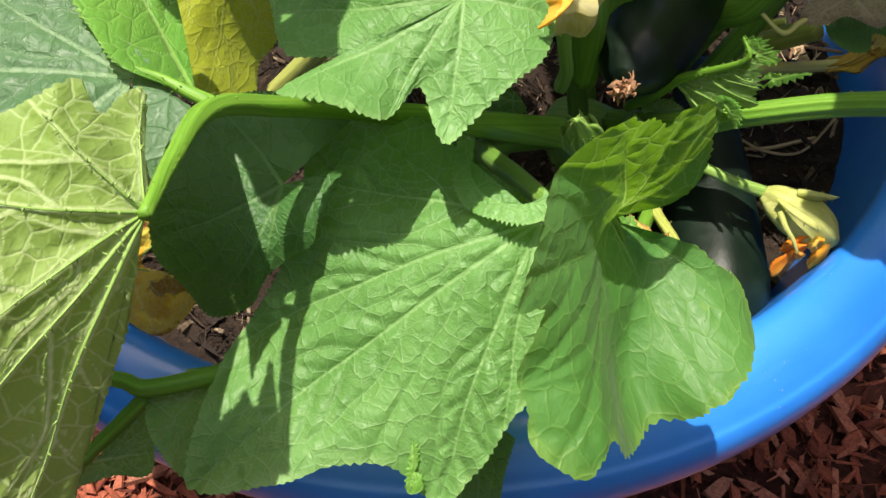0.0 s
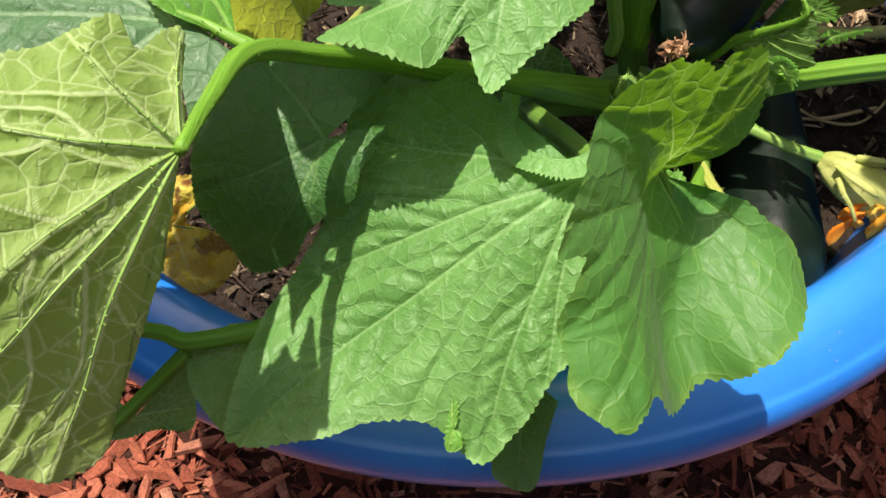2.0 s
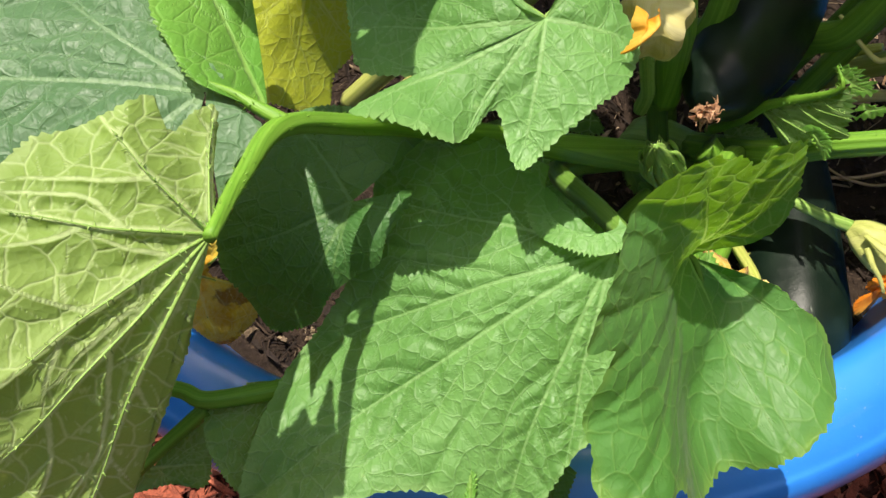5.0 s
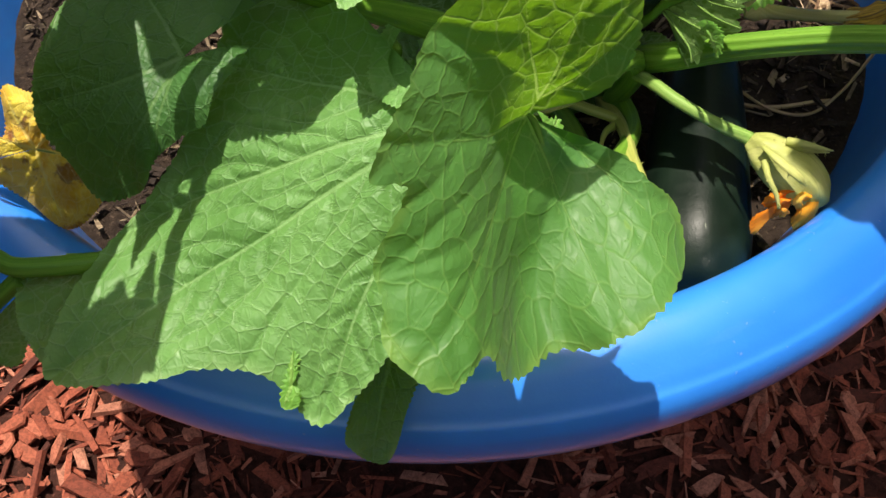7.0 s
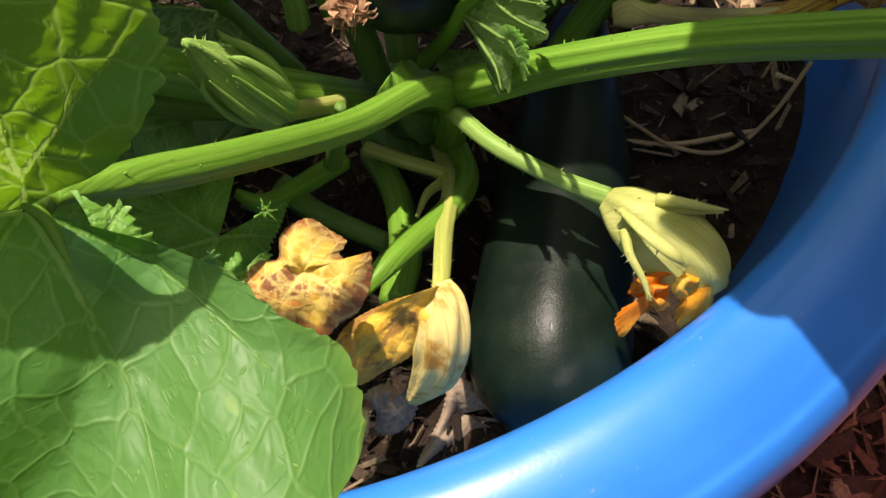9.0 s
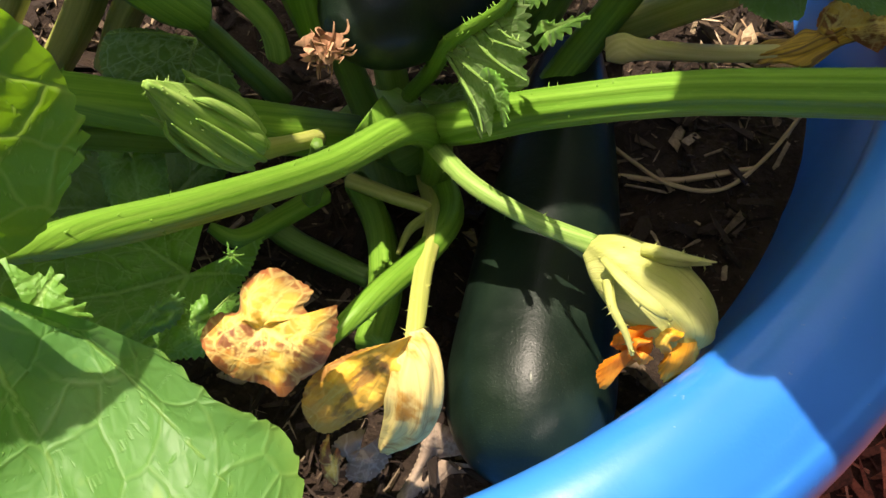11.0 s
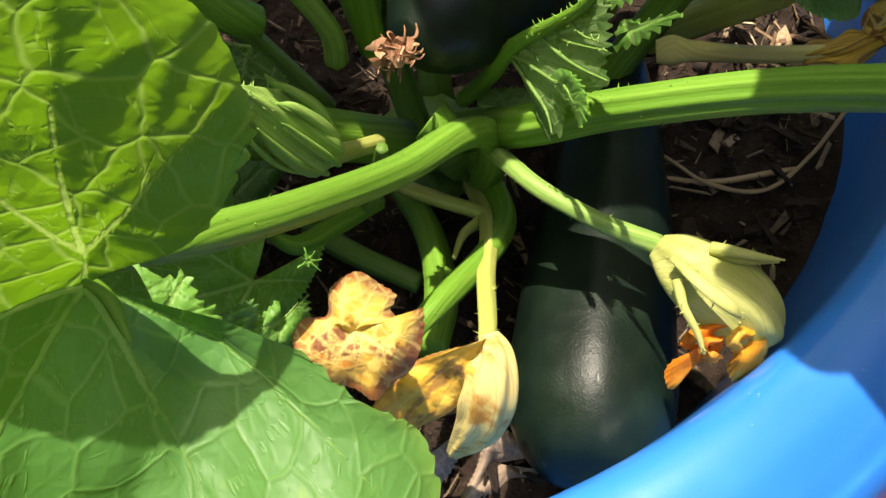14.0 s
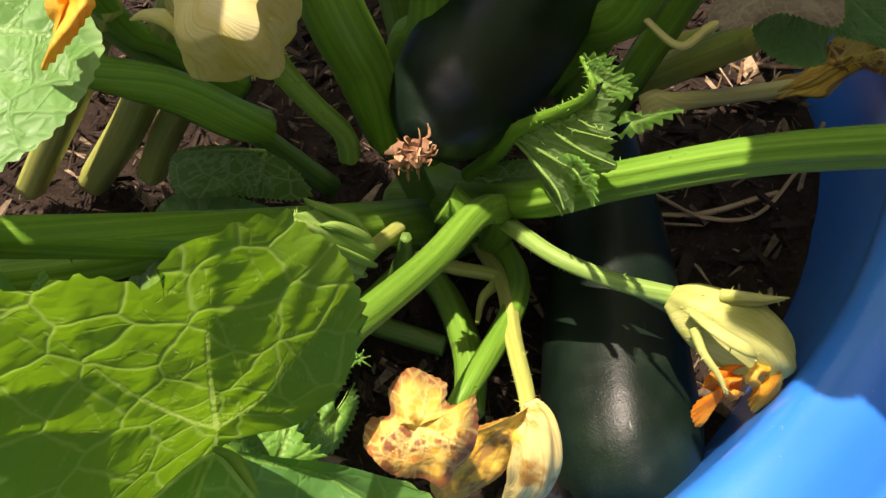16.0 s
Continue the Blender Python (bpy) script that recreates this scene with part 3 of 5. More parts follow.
def hump(x, y):
    return 0.010 * noise.noise(Vector((x * 9, y * 9, 0))) + 0.004 * noise.noise(Vector((x * 40, y * 40, 2)))


def ground_sheet():
    """One sheet, fine near the tub and coarse to the horizon."""
    near = np.linspace(-1.2, 1.2, 90)
    far = np.array([2, 4, 9, 20, 60, 200.0])
    xs = np.concatenate([-far[::-1], near, far])
    verts = [(x, y + 0.3, hump(x, y) * 0.8 if abs(x) < 2 and abs(y) < 2 else 0.0) for y in xs for x in xs]
    me = smooth_mesh("ground", verts, grid_faces(len(xs), len(xs)))
    return tagged(part("ground", me, GROUND), "ground covered in red-brown bark mulch", "ground", kind="structure")


ground = ground_sheet()


def garden_wall(name, x0, y0, x1, y1, height=2.1, thick=0.12):
    """A plain rendered wall that closes the garden."""
    d = Vector((x1 - x0, y1 - y0, 0)).normalized()
    s = Vector((-d.y, d.x, 0)) * thick
    foot = [Vector((x0, y0, -0.1)), Vector((x1, y1, -0.1)), Vector((x1, y1, -0.1)) + s, Vector((x0, y0, -0.1)) + s]
    verts = foot + [v + Vector((0, 0, height + 0.1)) for v in foot]
    me = bpy.data.meshes.new(name)
    me.from_pydata([tuple(v) for v in verts], [], [(0, 3, 2, 1), (4, 5, 6, 7), (0, 1, 5, 4), (1, 2, 6, 5), (2, 3, 7, 6), (3, 0, 4, 7)])
    return tagged(part(name, me, RENDER), "plain dull brown garden wall round the planting bed", "wall", kind="structure")


garden_wall("wall_west", -1.5, -1.8, -1.5, 2.2)
garden_wall("wall_north", -1.5, 2.2, 1.7, 2.2)
garden_wall("wall_east", 1.7, 2.2, 1.7, -1.8)
garden_wall("wall_south", 1.7, -1.8, -1.5, -1.8)
rng = np.random.RandomState(4)


def mulch_spots(count):
    out = []
    while len(out) < count:
        x, y = rng.uniform(-0.95, 0.95), rng.uniform(-0.25, 1.15)
        d = math.hypot(x - TUB[0], y - TUB[1])
        if d < 0.24 or d > 1.0:
            continue
        out.append((x, y, hump(x, y - 0.3) * 0.8 + abs(rng.randn()) * 0.006 + 0.003))
    return out


mulch = splinters("bark_mulch", mulch_spots(15000), (0.010, 0.062), CHIPS, seed=3)
tagged(mulch, "loose red-brown shredded bark mulch chips on the ground", "mulch", kind="stuff")

tub = new("planter_tub")
tub.location = (TUB[0], TUB[1], 0.0)
tagged(tub, "round bright blue glossy plastic planter tub on bark mulch", "planter")
lathe("tub_wall", [(0.0, 0.012), (0.16, 0.012), (0.205, 0.016), (0.222, 0.04), (0.262, 0.16), (0.312, 0.32), (0.348, 0.44), (0.360, 0.472), (0.362, 0.482)], (*TUB, 0), BLUE, tub)
lathe("tub_lining", [(0.0, 0.03), (0.16, 0.03), (0.20, 0.05), (0.24, 0.16), (0.292, 0.34), (0.318, 0.44), (0.330, 0.49), (0.3355, 0.508)], (*TUB, 0), BLUE, tub)
lathe("rim", [(0.3345, 0.500), (0.3365, 0.5135), (0.3425, 0.5205), (0.352, 0.5225), (0.364, 0.520), (0.375, 0.5140), (0.3815, 0.5095), (0.3860, 0.5070), (0.3905, 0.5005), (0.3930, 0.489), (0.391, 0.478), (0.386, 0.474), (0.374, 0.476), (0.364, 0.478)], (*TUB, 0), BLUE, tub, "rolled glossy rim")


def soil_disc():
    verts, rows, cols = [], 46, 120
    for i in range(rows):
        for j in range(cols):
            r, a = 0.320 * (i + 0.01) / (rows - 1), 2 * math.pi * j / cols
            x, y = r * math.cos(a), r * math.sin(a)
            verts.append((TUB[0] + x, TUB[1] + y, SOIL_Z + 1.2 * hump(x, y) + 0.004 * noise.noise(Vector((x * 120, y * 120, 5)))))
    me = smooth_mesh("potting_soil", verts, grid_faces(rows, cols, True))
    return tagged(part("potting_soil", me, SOIL), "dark damp potting soil filling the blue tub", "soil", kind="stuff")


soil_disc()


def soil_spots(count, low=0.0):
    out = []
    while len(out) < count:
        x, y = rng.uniform(-0.32, 0.32), rng.uniform(-0.32, 0.32)
        if math.hypot(x, y) < 0.308:
            out.append((TUB[0] + x, TUB[1] + y, SOIL_Z + 1.2 * hump(x, y) + 0.002 + low * abs(rng.randn())))
    return out


tagged(splinters("soil_litter", soil_spots(10000, 0.004), (0.003, 0.019), BITS, seed=5, tilt=0.8, slim=0.34), "brown wood bits and straw scattered over the soil", "litter", kind="stuff")

# ---- the plant ----
plant = new("zucchini_plant")
plant.location = (0.115, 0.43, SOIL_Z)
tagged(plant, "leafy zucchini plant with fruits and blossoms in a blue tub", "plant")
tube("main_stem", [(0.122, 0.42, 0.48), (0.096, 0.454, 0.45), (0.109, 0.426, 0.43)], [0.016, 0.020, 0.022], STEM_SHADED, plant, "thick pale green crown of the plant", steps=20, sides=16, ridges=5, rough=0.1)


def petiole(points, radii, owner, material=STEM, label="", prickles=60, ridges=5, steps=56):
    return tube("petiole", points, radii, material, owner, label, prickles=prickles, ridges=ridges, depth=0.06, steps=steps, sides=20)


leaf_a = leaf("leaf", (0.047, 0.238, 0.645), (-0.09, -0.55, 0.83),
    [(166, 2.2, 0.5), (161, 3.9, -0.3), (147, 5, -1.8), (139, 7.2, -3.2), (146, 10.4, -3.9), (159, 11.9, -3.4), (171, 11.7, -2.2, 1), (187, 12.2, -1.7), (196, 13.8, -1.5), (202, 15.9, -1, 1), (209, 17.6, 0.7), (217, 19.7, 2.2, 1), (224, 16.9, 1.9), (230, 14.3, 1.2), (238, 12.9, 0.8), (250, 13.6, 0.5, 1), (256, 11.4, 0.8), (260, 9.4, 1.2, 1), (266, 8.2, 0.8), (291, 7.3, 0.4), (296, 4.8, 0.2)],
    LEAF, plant, "broad green leaf half in shade, hanging over the rim", bow=0.0, wave=4, puff=0.8, quilt=1.7, pitch=0.0165)
leaf("basal_lobe", (0.036, 0.258, 0.665), (-0.11, -0.6, 0.79),
    [(-48, 2.6, 0.1), (-59, 2.9, 0.5), (-83, 2.9, 1), (-107, 2.9, 1), (-134, 3.1, 0.3), (-160, 3.2, -0.9), (-184, 3.1, -2.2), (-201, 3.2, -3.7)],
    LEAF, leaf_a, "curled toothed strip", bow=0.0, wave=2, teeth=2.2, veins=False, inner=0.87, rows=12)
leaf("torn_flap", (-0.011, 0.14, 0.59), (0.21, -0.38, 0.9),
    [(66, 0.5, 0.1), (93, 1.6, 0.2), (94, 2.7, 0.2, 1), (96, 1.7, 0.2), (112, 0.7, 0.1), (216, 0.4, 0), (257, 0.9, -0.1, 1), (296, 0.9, -0), (339, 0.5, -0)],
    LEAF_BRIGHT, leaf_a, "torn lime-green edge", bow=0.1, wave=1, teeth=2.6, veins=False)
petiole([(0.056, 0.243, 0.643), (0.041, 0.275, 0.625), (0.024, 0.315, 0.598), (0.038, 0.352, 0.556), (0.066, 0.392, 0.510), (0.102, 0.427, 0.470)], [0.0040, 0.0052, 0.0056, 0.006, 0.007, 0.008], leaf_a, STEM_SHADED)
leaf_b = leaf("leaf", (0.072, 0.222, 0.671), (0.28, -0.8, 0.45),
    [(35, 2.0, 1.5), (35, 2.7, 1.7), (40, 3.6, 1.8), (45, 4.6, 1.7), (53, 5.2, 2.1, 1), (60, 5.7, 2.3), (67, 6.1, 2.9), (71, 6.5, 3.2), (78, 6.5, 3.6), (81, 6.3, 3.7, 1), (84, 6.3, 3.9), (88, 6.1, 3.9), (90, 5.6, 3.7), (93, 5.9, 3.8), (98, 6.3, 4.2), (104, 6.5, 4.6), (107, 6.8, 4.8, 1), (122, 6.7, 4.4), (137, 6.4, 4.1), (150, 6.3, 5.6), (164, 6.5, 6.3, 1), (174, 6.7, 6.7), (178, 5.5, 6.0), (198, 6.8, 6.0), (209, 7.1, 6.7), (216, 7.7, 7.2), (224, 7.6, 8.2, 1), (235, 7.3, 7.9), (242, 6.1, 7.5), (254, 7.0, 6.8), (265, 7.5, 5.5), (281, 7.5, 4.3), (292, 6.7, 6.2, 1), (302, 6.8, 5.2), (315, 7.1, 4.6), (322, 7.7, 2.4, 1), (330, 6.9, 1.2), (335, 5.1, 1.3), (340, 3.8, 0.7), (323, 3.3, 0.6), (305, 2.6, -0.6)],
    LEAF_GLOW, plant, "large folded green leaf with pale veins and an upright lobe", bow=0.0, wave=1.6, puff=0.3, pitch=0.020, trunk=(78, 0.9, (0, 1, 2)), bold=0.85, veins=False, quilt=0.95,
    inside=[(180, 3.1, 4.3), (189, 4.6, 5.6), (180, 2.1, 3.2), (255, 2.3, 1.9), (296, 2.4, 1.9), (289, 4.8, 2.5), (261, 4.6, 2.4), (263, 6.6, 3.5), (158, 4.0, 4.2), (211, 4.7, 6.1), (230, 3.7, 4.8)], soft=0.17)
leaf("basal_lobe", (0.081, 0.223, 0.656), (0.49, -0.4, 0.77),
    [(121, 1.3, -0.2), (95, 0.8, 0), (65, 1.0, -0.1, 1), (30, 0.8, 0.1), (8, 1.1, -0.1), (-22, 0.9, -0.2, 1), (-80, 1.0, -0.1), (-144, 0.6, -0.1)],
    LEAF_BRIGHT, leaf_b, "small sunlit lobe beside the rib", bow=0.1, teeth=2.6, veins=False)
petiole([(0.067, 0.236, 0.655), (0.075, 0.253, 0.64), (0.0895, 0.279, 0.617), (0.108, 0.327, 0.575), (0.124, 0.363, 0.552), (0.133, 0.376, 0.54), (0.136, 0.387, 0.515), (0.13, 0.408, 0.47)], [0.0020, 0.0045, 0.0049, 0.0053, 0.0058, 0.006, 0.006, 0.007], leaf_b, label="thick bristly bright green petiole")
tube("rib", [(0.0725, 0.2205, 0.674), (0.076, 0.2195, 0.669), (0.081, 0.213, 0.660), (0.0875, 0.207, 0.649)], [0.0010, 0.0014, 0.0011, 0.0005], STEM, leaf_b, "pale rib at the base of the blade")
leaf_e = leaf("leaf", (-0.112, 0.238, 0.743), (0.06, -0.27, 0.96),
    [(-76, 4.6, -0.8), (-70, 3.7, -0.8), (-51, 2.8, -0.8), (-29, 2.6, -0.8), (-21, 1.7, -0.8), (39, 0.9, -0.8), (107, 1.7, -0.8), (124, 4.0, -0.8, 1), (129, 5.5, -0.8), (148, 8.6, -0.8, 1), (157, 11.5, -0.8), (165, 15.1, -0.8), (178, 17.1, -0.8, 1), (193, 17.3, -0.8), (208, 17.1, -0.8), (224, 16.5, -0.8, 1), (236, 15.7, -0.8), (240, 15.1, -0.8), (243, 15.2, -0.8), (246, 15.9, -0.8, 1), (248, 16.1, -0.8), (249, 15.0, -0.8), (248, 12.8, -0.8), (251, 10.6, -0.8), (259, 8.5, -0.8), (269, 6.4, -0.8)],
    LEAF_SKY_TINT, plant, "big green leaf, coloured bluish for reflected sky, with a folded lobe", bow=0.1, wave=5, veins=False, pitch=0.024)
leaf("folded_lobe", (-0.089, 0.164, 0.762), (0.26, -0.54, 0.8),
    [(86, 1.1, -0.8), (91, 2.3, -1.4), (91, 3.3, -2.0), (92, 4.1, -2.4, 1), (98, 4.0, -1.9), (105, 3.7, -1.2), (112, 3.4, -0.5), (116, 3.8, -0.2), (115, 4.6, -0.3), (122, 4.6, -0.1), (134, 4.7, 0.2, 1), (144, 5.1, 0.5), (152, 5.7, 1.0), (160, 5.9, 1.4), (168, 6.1, 1.8), (174, 6.1, 2.1, 1), (180, 5.9, 2.3), (188, 6.0, 2.7), (196, 6.1, 3.0), (205, 6.3, 3.2), (214, 6.7, 3.5), (219, 7.1, 3.1, 1), (221, 7.4, 3.0), (225, 8.0, 2.6), (230, 9.2, 2.0, 1), (238, 10.5, 1.3), (249, 11, 0.3, 1), (255, 10.2, -1.6), (255, 8.7, -1.7), (259, 4.3, -0.7), (260, 1.8, -0.1)],
    LEAF_UNDER, leaf_e, "pale green underside with raised veins", bow=0.2, wave=3, under=True, vein_size=0.75, quilt=1.8, pitch=0.027, bold=1.7)
leaf("lobe", (-0.088, 0.232, 0.738), (0.22, -0.64, 0.74),
    [(160, 1.3, -0.4), (158, 2.9, -0.3), (149, 4.1, -1.1), (137, 6.2, -3.1), (116, 8.3, -5.8, 1), (105, 8.3, -7.3), (101, 5.4, -6), (111, 2.5, -4.1), (109, 0.8, -1.8)],
    LEAF_BRIGHT, leaf_e, "bright sunlit lobe", bow=0.2, wave=3)
petiole([(-0.088, 0.161, 0.765), (-0.088, 0.194, 0.75), (-0.082, 0.226, 0.738), (-0.064, 0.255, 0.705), (-0.037, 0.291, 0.66), (0.038, 0.329, 0.6), (0.097, 0.395, 0.51)], [0.0022, 0.0030, 0.0040, 0.0044, 0.0052, 0.0078, 0.0100], leaf_e, label="long bristly bright green petiole", prickles=140)
tube("rib", [(-0.081, 0.228, 0.738), (-0.092, 0.233, 0.74), (-0.102, 0.237, 0.743), (-0.116, 0.24, 0.747)], [0.0032, 0.0025, 0.0017, 0.0008], STEM, leaf_e, prickles=20, ridges=5, depth=0.05)
leaf("leaf", (0.011, 0.3, 0.722), (0.12, -0.74, 0.66),
    [(159, 1.5, 0.1), (146, 4.1, -2.5), (146, 7, -6.2, 1), (164, 8.5, -5.7), (185, 8.1, -2.7, 1), (197, 7.8, -0.8), (205, 5.9, 0.6), (204, 8.5, 3.5, 1), (212, 7.2, 3.2), (222, 6.4, 2.9), (234, 5.8, 2.5, 1), (241, 4.1, 1.2), (259, 5.8, 2.8, 1), (281, 4.3, 2), (302, 3.8, 1.4), (324, 4.1, 0.9), (347, 4.1, -0.3, 1), (370, 3.4, -1.3), (403, 3.7, -2.8, 1), (424, 2.7, -1.7)],
    LEAF, plant, "sunlit green leaf with toothed lobes", bow=0.4, wave=3, quilt=1.3, pitch=0.016)
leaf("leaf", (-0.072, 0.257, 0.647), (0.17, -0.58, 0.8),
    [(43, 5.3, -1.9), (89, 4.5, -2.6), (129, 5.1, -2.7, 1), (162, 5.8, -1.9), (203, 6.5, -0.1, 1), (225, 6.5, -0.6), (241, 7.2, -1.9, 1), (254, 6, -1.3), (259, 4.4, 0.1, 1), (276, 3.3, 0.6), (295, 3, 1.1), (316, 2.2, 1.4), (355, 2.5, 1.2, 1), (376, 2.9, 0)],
    LEAF_SHADED, plant, "dark green shaded leaf with one sunlit patch", bow=0.5, wave=4)
leaf("leaf", (-0.111, 0.388, 0.66), (0.19, -0.73, 0.65),
    [(154, 3.9, -1.1), (217, 3.6, 2.7, 1), (246, 5.6, 4.6), (259, 6.1, 5.1, 1), (279, 6.6, 1.5), (285, 5.3, -1.5), (305, 4.6, -3.6, 1), (349, 3.3, -4.8), (403, 3.7, -5.4, 1), (448, 3.7, -5.8)],
    LEAF_LIME, plant, "yellowish green thin leaf lit from behind", bow=0.3)
leaf_j = leaf("leaf", (-0.094, 0.198, 0.58), (0.18, -0.41, 0.89),
    [(-175, 2.7, 0.7), (-158, 4.8, 1.1, 1), (-136, 5.6, 1.1), (-114, 5.9, 1, 1), (-105, 4.5, 0.7)],
    LEAF, plant, "small leaf over the rim", bow=0.2)
petiole([(-0.196, 0.186, 0.606), (-0.166, 0.182, 0.603), (-0.146, 0.18, 0.6), (-0.134, 0.177, 0.598), (-0.107, 0.187, 0.59), (-0.088, 0.199, 0.58)], [0.0034, 0.0036, 0.0038, 0.0042, 0.0046, 0.005], leaf_j)
leaf_k = leaf("leaf", (-0.171, 0.159, 0.55), (0.32, -0.31, 0.9),
    [(51, 3.7, 2), (8, 2.8, 2.5, 1), (-16, 2.6, 2.2), (-39, 1.2, 0.6), (-137, 1.7, 0), (-215, 1.8, -0.9)],
    LEAF, plant, "small shaded leaf outside the rim", bow=0.2)
petiole([(-0.137, 0.176, 0.59), (-0.163, 0.16, 0.57), (-0.18, 0.146, 0.56)], [0.004, 0.0035, 0.003], leaf_k)
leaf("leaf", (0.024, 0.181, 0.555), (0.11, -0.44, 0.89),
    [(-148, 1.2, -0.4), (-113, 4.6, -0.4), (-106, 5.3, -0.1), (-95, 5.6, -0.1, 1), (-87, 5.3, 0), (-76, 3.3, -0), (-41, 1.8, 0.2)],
    LEAF_SHADED, plant, "narrow dark leaf drooping over the rim", bow=0.1, teeth=1.2)
leaf("leaf", (-0.169, 0.262, 0.565), (0.41, -0.49, 0.77),
    [(-161, 3.3, -3.9), (-193, 3.1, -2.5, 1), (-196, 1.6, -0.3), (-239, 3.3, 0.5, 1), (-267, 2.6, 2), (-310, 3.4, 3.7, 1), (-307, 1.8, 2.1), (-356, 0.8, 2.2), (-372, 3.4, 2.6, 1), (-399, 4.1, -0), (-426, 4.3, -1.7, 1), (-462, 2.6, -3), (-519, 3.3, -3.8)],
    LEAF_YELLOW, plant, "yellow withering leaf by the rim", bow=0.4, wave=8, crumple=7)
leaf_q = leaf("leaf", (0.105, 0.262, 0.586), (0.11, -0.49, 0.87),
    [(22, 2.0, -1.3), (-3, 1.9, -1.2), (-32, 1.9, -1.0, 1), (-54, 1.8, -0.8), (-71, 2.0, -0.6), (-87, 1.6, -0.4), (-121, 1.6, 0.2, 1), (-151, 1.6, 0.4), (-167, 1.7, 0.1), (-189, 1.5, -0.4), (-205, 0.9, -0.4, 1), (-234, 1.4, -1.1), (-265, 1.7, -1.2), (-288, 1.5, -2.0, 1), (-313, 1.5, -2.0), (-328, 1.1, -1.5), (-341, 1.5, -1.0), (-338, 2.0, -1.3)],
    LEAF_TAN, plant, "curled yellow leaf with brown scorched patches", bow=0.6, wave=4, crumple=5.5, teeth=0.5, veins=False, quilt=0.3, puff=0.1,
    inside=[(26, 1.1, -0.3), (-50, 1.0, -0.2), (-117, 0.9, 0.0), (-185, 0.8, -0.1), (-261, 0.9, -0.3), (-324, 0.6, -0.3)], soft=0.2)
petiole([(0.104, 0.287, 0.522), (0.12, 0.311, 0.52), (0.136, 0.353, 0.495), (0.14, 0.383, 0.48), (0.13, 0.41, 0.475), (0.12, 0.429, 0.47)], [0.0022, 0.0046, 0.0052, 0.0056, 0.0056, 0.006], leaf_q, prickles=40)
leaf_w = leaf("leaf", (0.14, 0.289, 0.538), (0.1, -0.52, 0.85),
    [(-159, 1.0, -0.3), (-159, 2.1, -0.9), (-155, 3.5, -1.3, 1), (-147, 4.4, -1.6), (-137, 4.9, -2.2, 1), (-127, 4.8, -2.7), (-120, 3.7, -2.4, 1), (-110, 2.8, -2.0), (-100, 1.9, -1.6, 1), (-81, 1.2, -0.8)],
    LEAF_WILT, plant, "wilted yellow and brown leaf hanging down", bow=0.5, wave=4, crumple=5.0, teeth=0.6, veins=False, quilt=0.6, puff=0.3)
tube("shrivelled_pouch", [(0.14, 0.291, 0.537), (0.142, 0.285, 0.532), (0.141, 0.277, 0.52), (0.137, 0.273, 0.502), (0.128, 0.27, 0.484)], [0.0030, 0.0068, 0.0092, 0.0085, 0.0030], HUSK, leaf_w, "pale papery pouch of the wilted blade", steps=60, sides=56, ridges=7, depth=0.09, flat=0.75, rough=0.10)
leaf("curled_tip", (0.118, 0.271, 0.48), (0.1, -0.52, 0.85),
    [(36, 1.0, -0.0), (-8, 1.1, -0.3), (-52, 1.2, -0.5, 1), (-87, 1.4, -0.6), (-112, 1.3, -0.5), (-141, 0.6, -0.1), (-166, 1.1, 0.3), (-216, 0.9, 0.5), (-281, 0.9, 0.6)],
    LEAF_BROWN, leaf_w, "grey-brown shrivelled tip", bow=0.3, crumple=6, teeth=1.2, veins=False, quilt=0.5)
leaf("curled_tip", (0.109, 0.266, 0.484), (0.1, -0.52, 0.85),
    [(65, 0.8, -0.2), (5, 0.3, 0.0), (-80, 1.1, -0.1, 1), (-109, 0.9, -0.2), (-196, 0.5, -0.1), (-258, 0.8, -0.0)],
    LEAF_TAN, leaf_w, "orange withered tip", bow=0.3, crumple=5, teeth=0.8, veins=False, quilt=0.4)
petiole([(0.137, 0.286, 0.526), (0.139, 0.294, 0.532), (0.136, 0.331, 0.51), (0.134, 0.373, 0.485), (0.124, 0.416, 0.46)], [0.0012, 0.0030, 0.0036, 0.0040, 0.005], leaf_w, STEM_PALE, "pale yellow-green petiole")
leaf_n = leaf("leaf", (0.142, 0.386, 0.573), (-0.02, -0.66, 0.75),
    [(28, 0.9, 1.8), (22, 1.9, 3.8), (20, 2.6, 5.1), (20, 3.0, 5.9), (11, 3.1, 6.3, 1), (2, 3.1, 6.1), (-10, 3.2, 6.0, 1), (-16, 3.2, 5.7), (-23, 3.5, 5.7, 1), (-30, 3.1, 4.5), (-33, 2.5, 3.5, 1), (-47, 2.9, 3.0), (-58, 3.6, 2.4, 1), (-58, 3.3, 2.1), (-65, 3.5, 1.5, 1), (-61, 2.6, 1.5), (-60, 1.7, 1.0), (-70, 0.6, 0.2)],
    LEAF_YOUNG, plant, "young folded leaf with raised pale veins", bow=0.1, teeth=2.2, wave=3, under=True, veins=False, pitch=0.007, quilt=2.2)
leaf("lobe", (0.161, 0.351, 0.592), (-0.02, -0.66, 0.75),
    [(150, 0.6, -1.0), (117, 0.6, -0.3), (68, 0.4, 0.5), (-2, 0.5, 0.9), (-39, 0.8, 1.0), (-66, 1.4, 0.6, 1), (-70, 0.9, 0.2), (-92, 0.3, -0.1), (-201, 0.4, -0.8)],
    LEAF_BRIGHT, leaf_n, "sunlit turned-over tip", bow=0.2, teeth=1.2, veins=False, quilt=1.5)
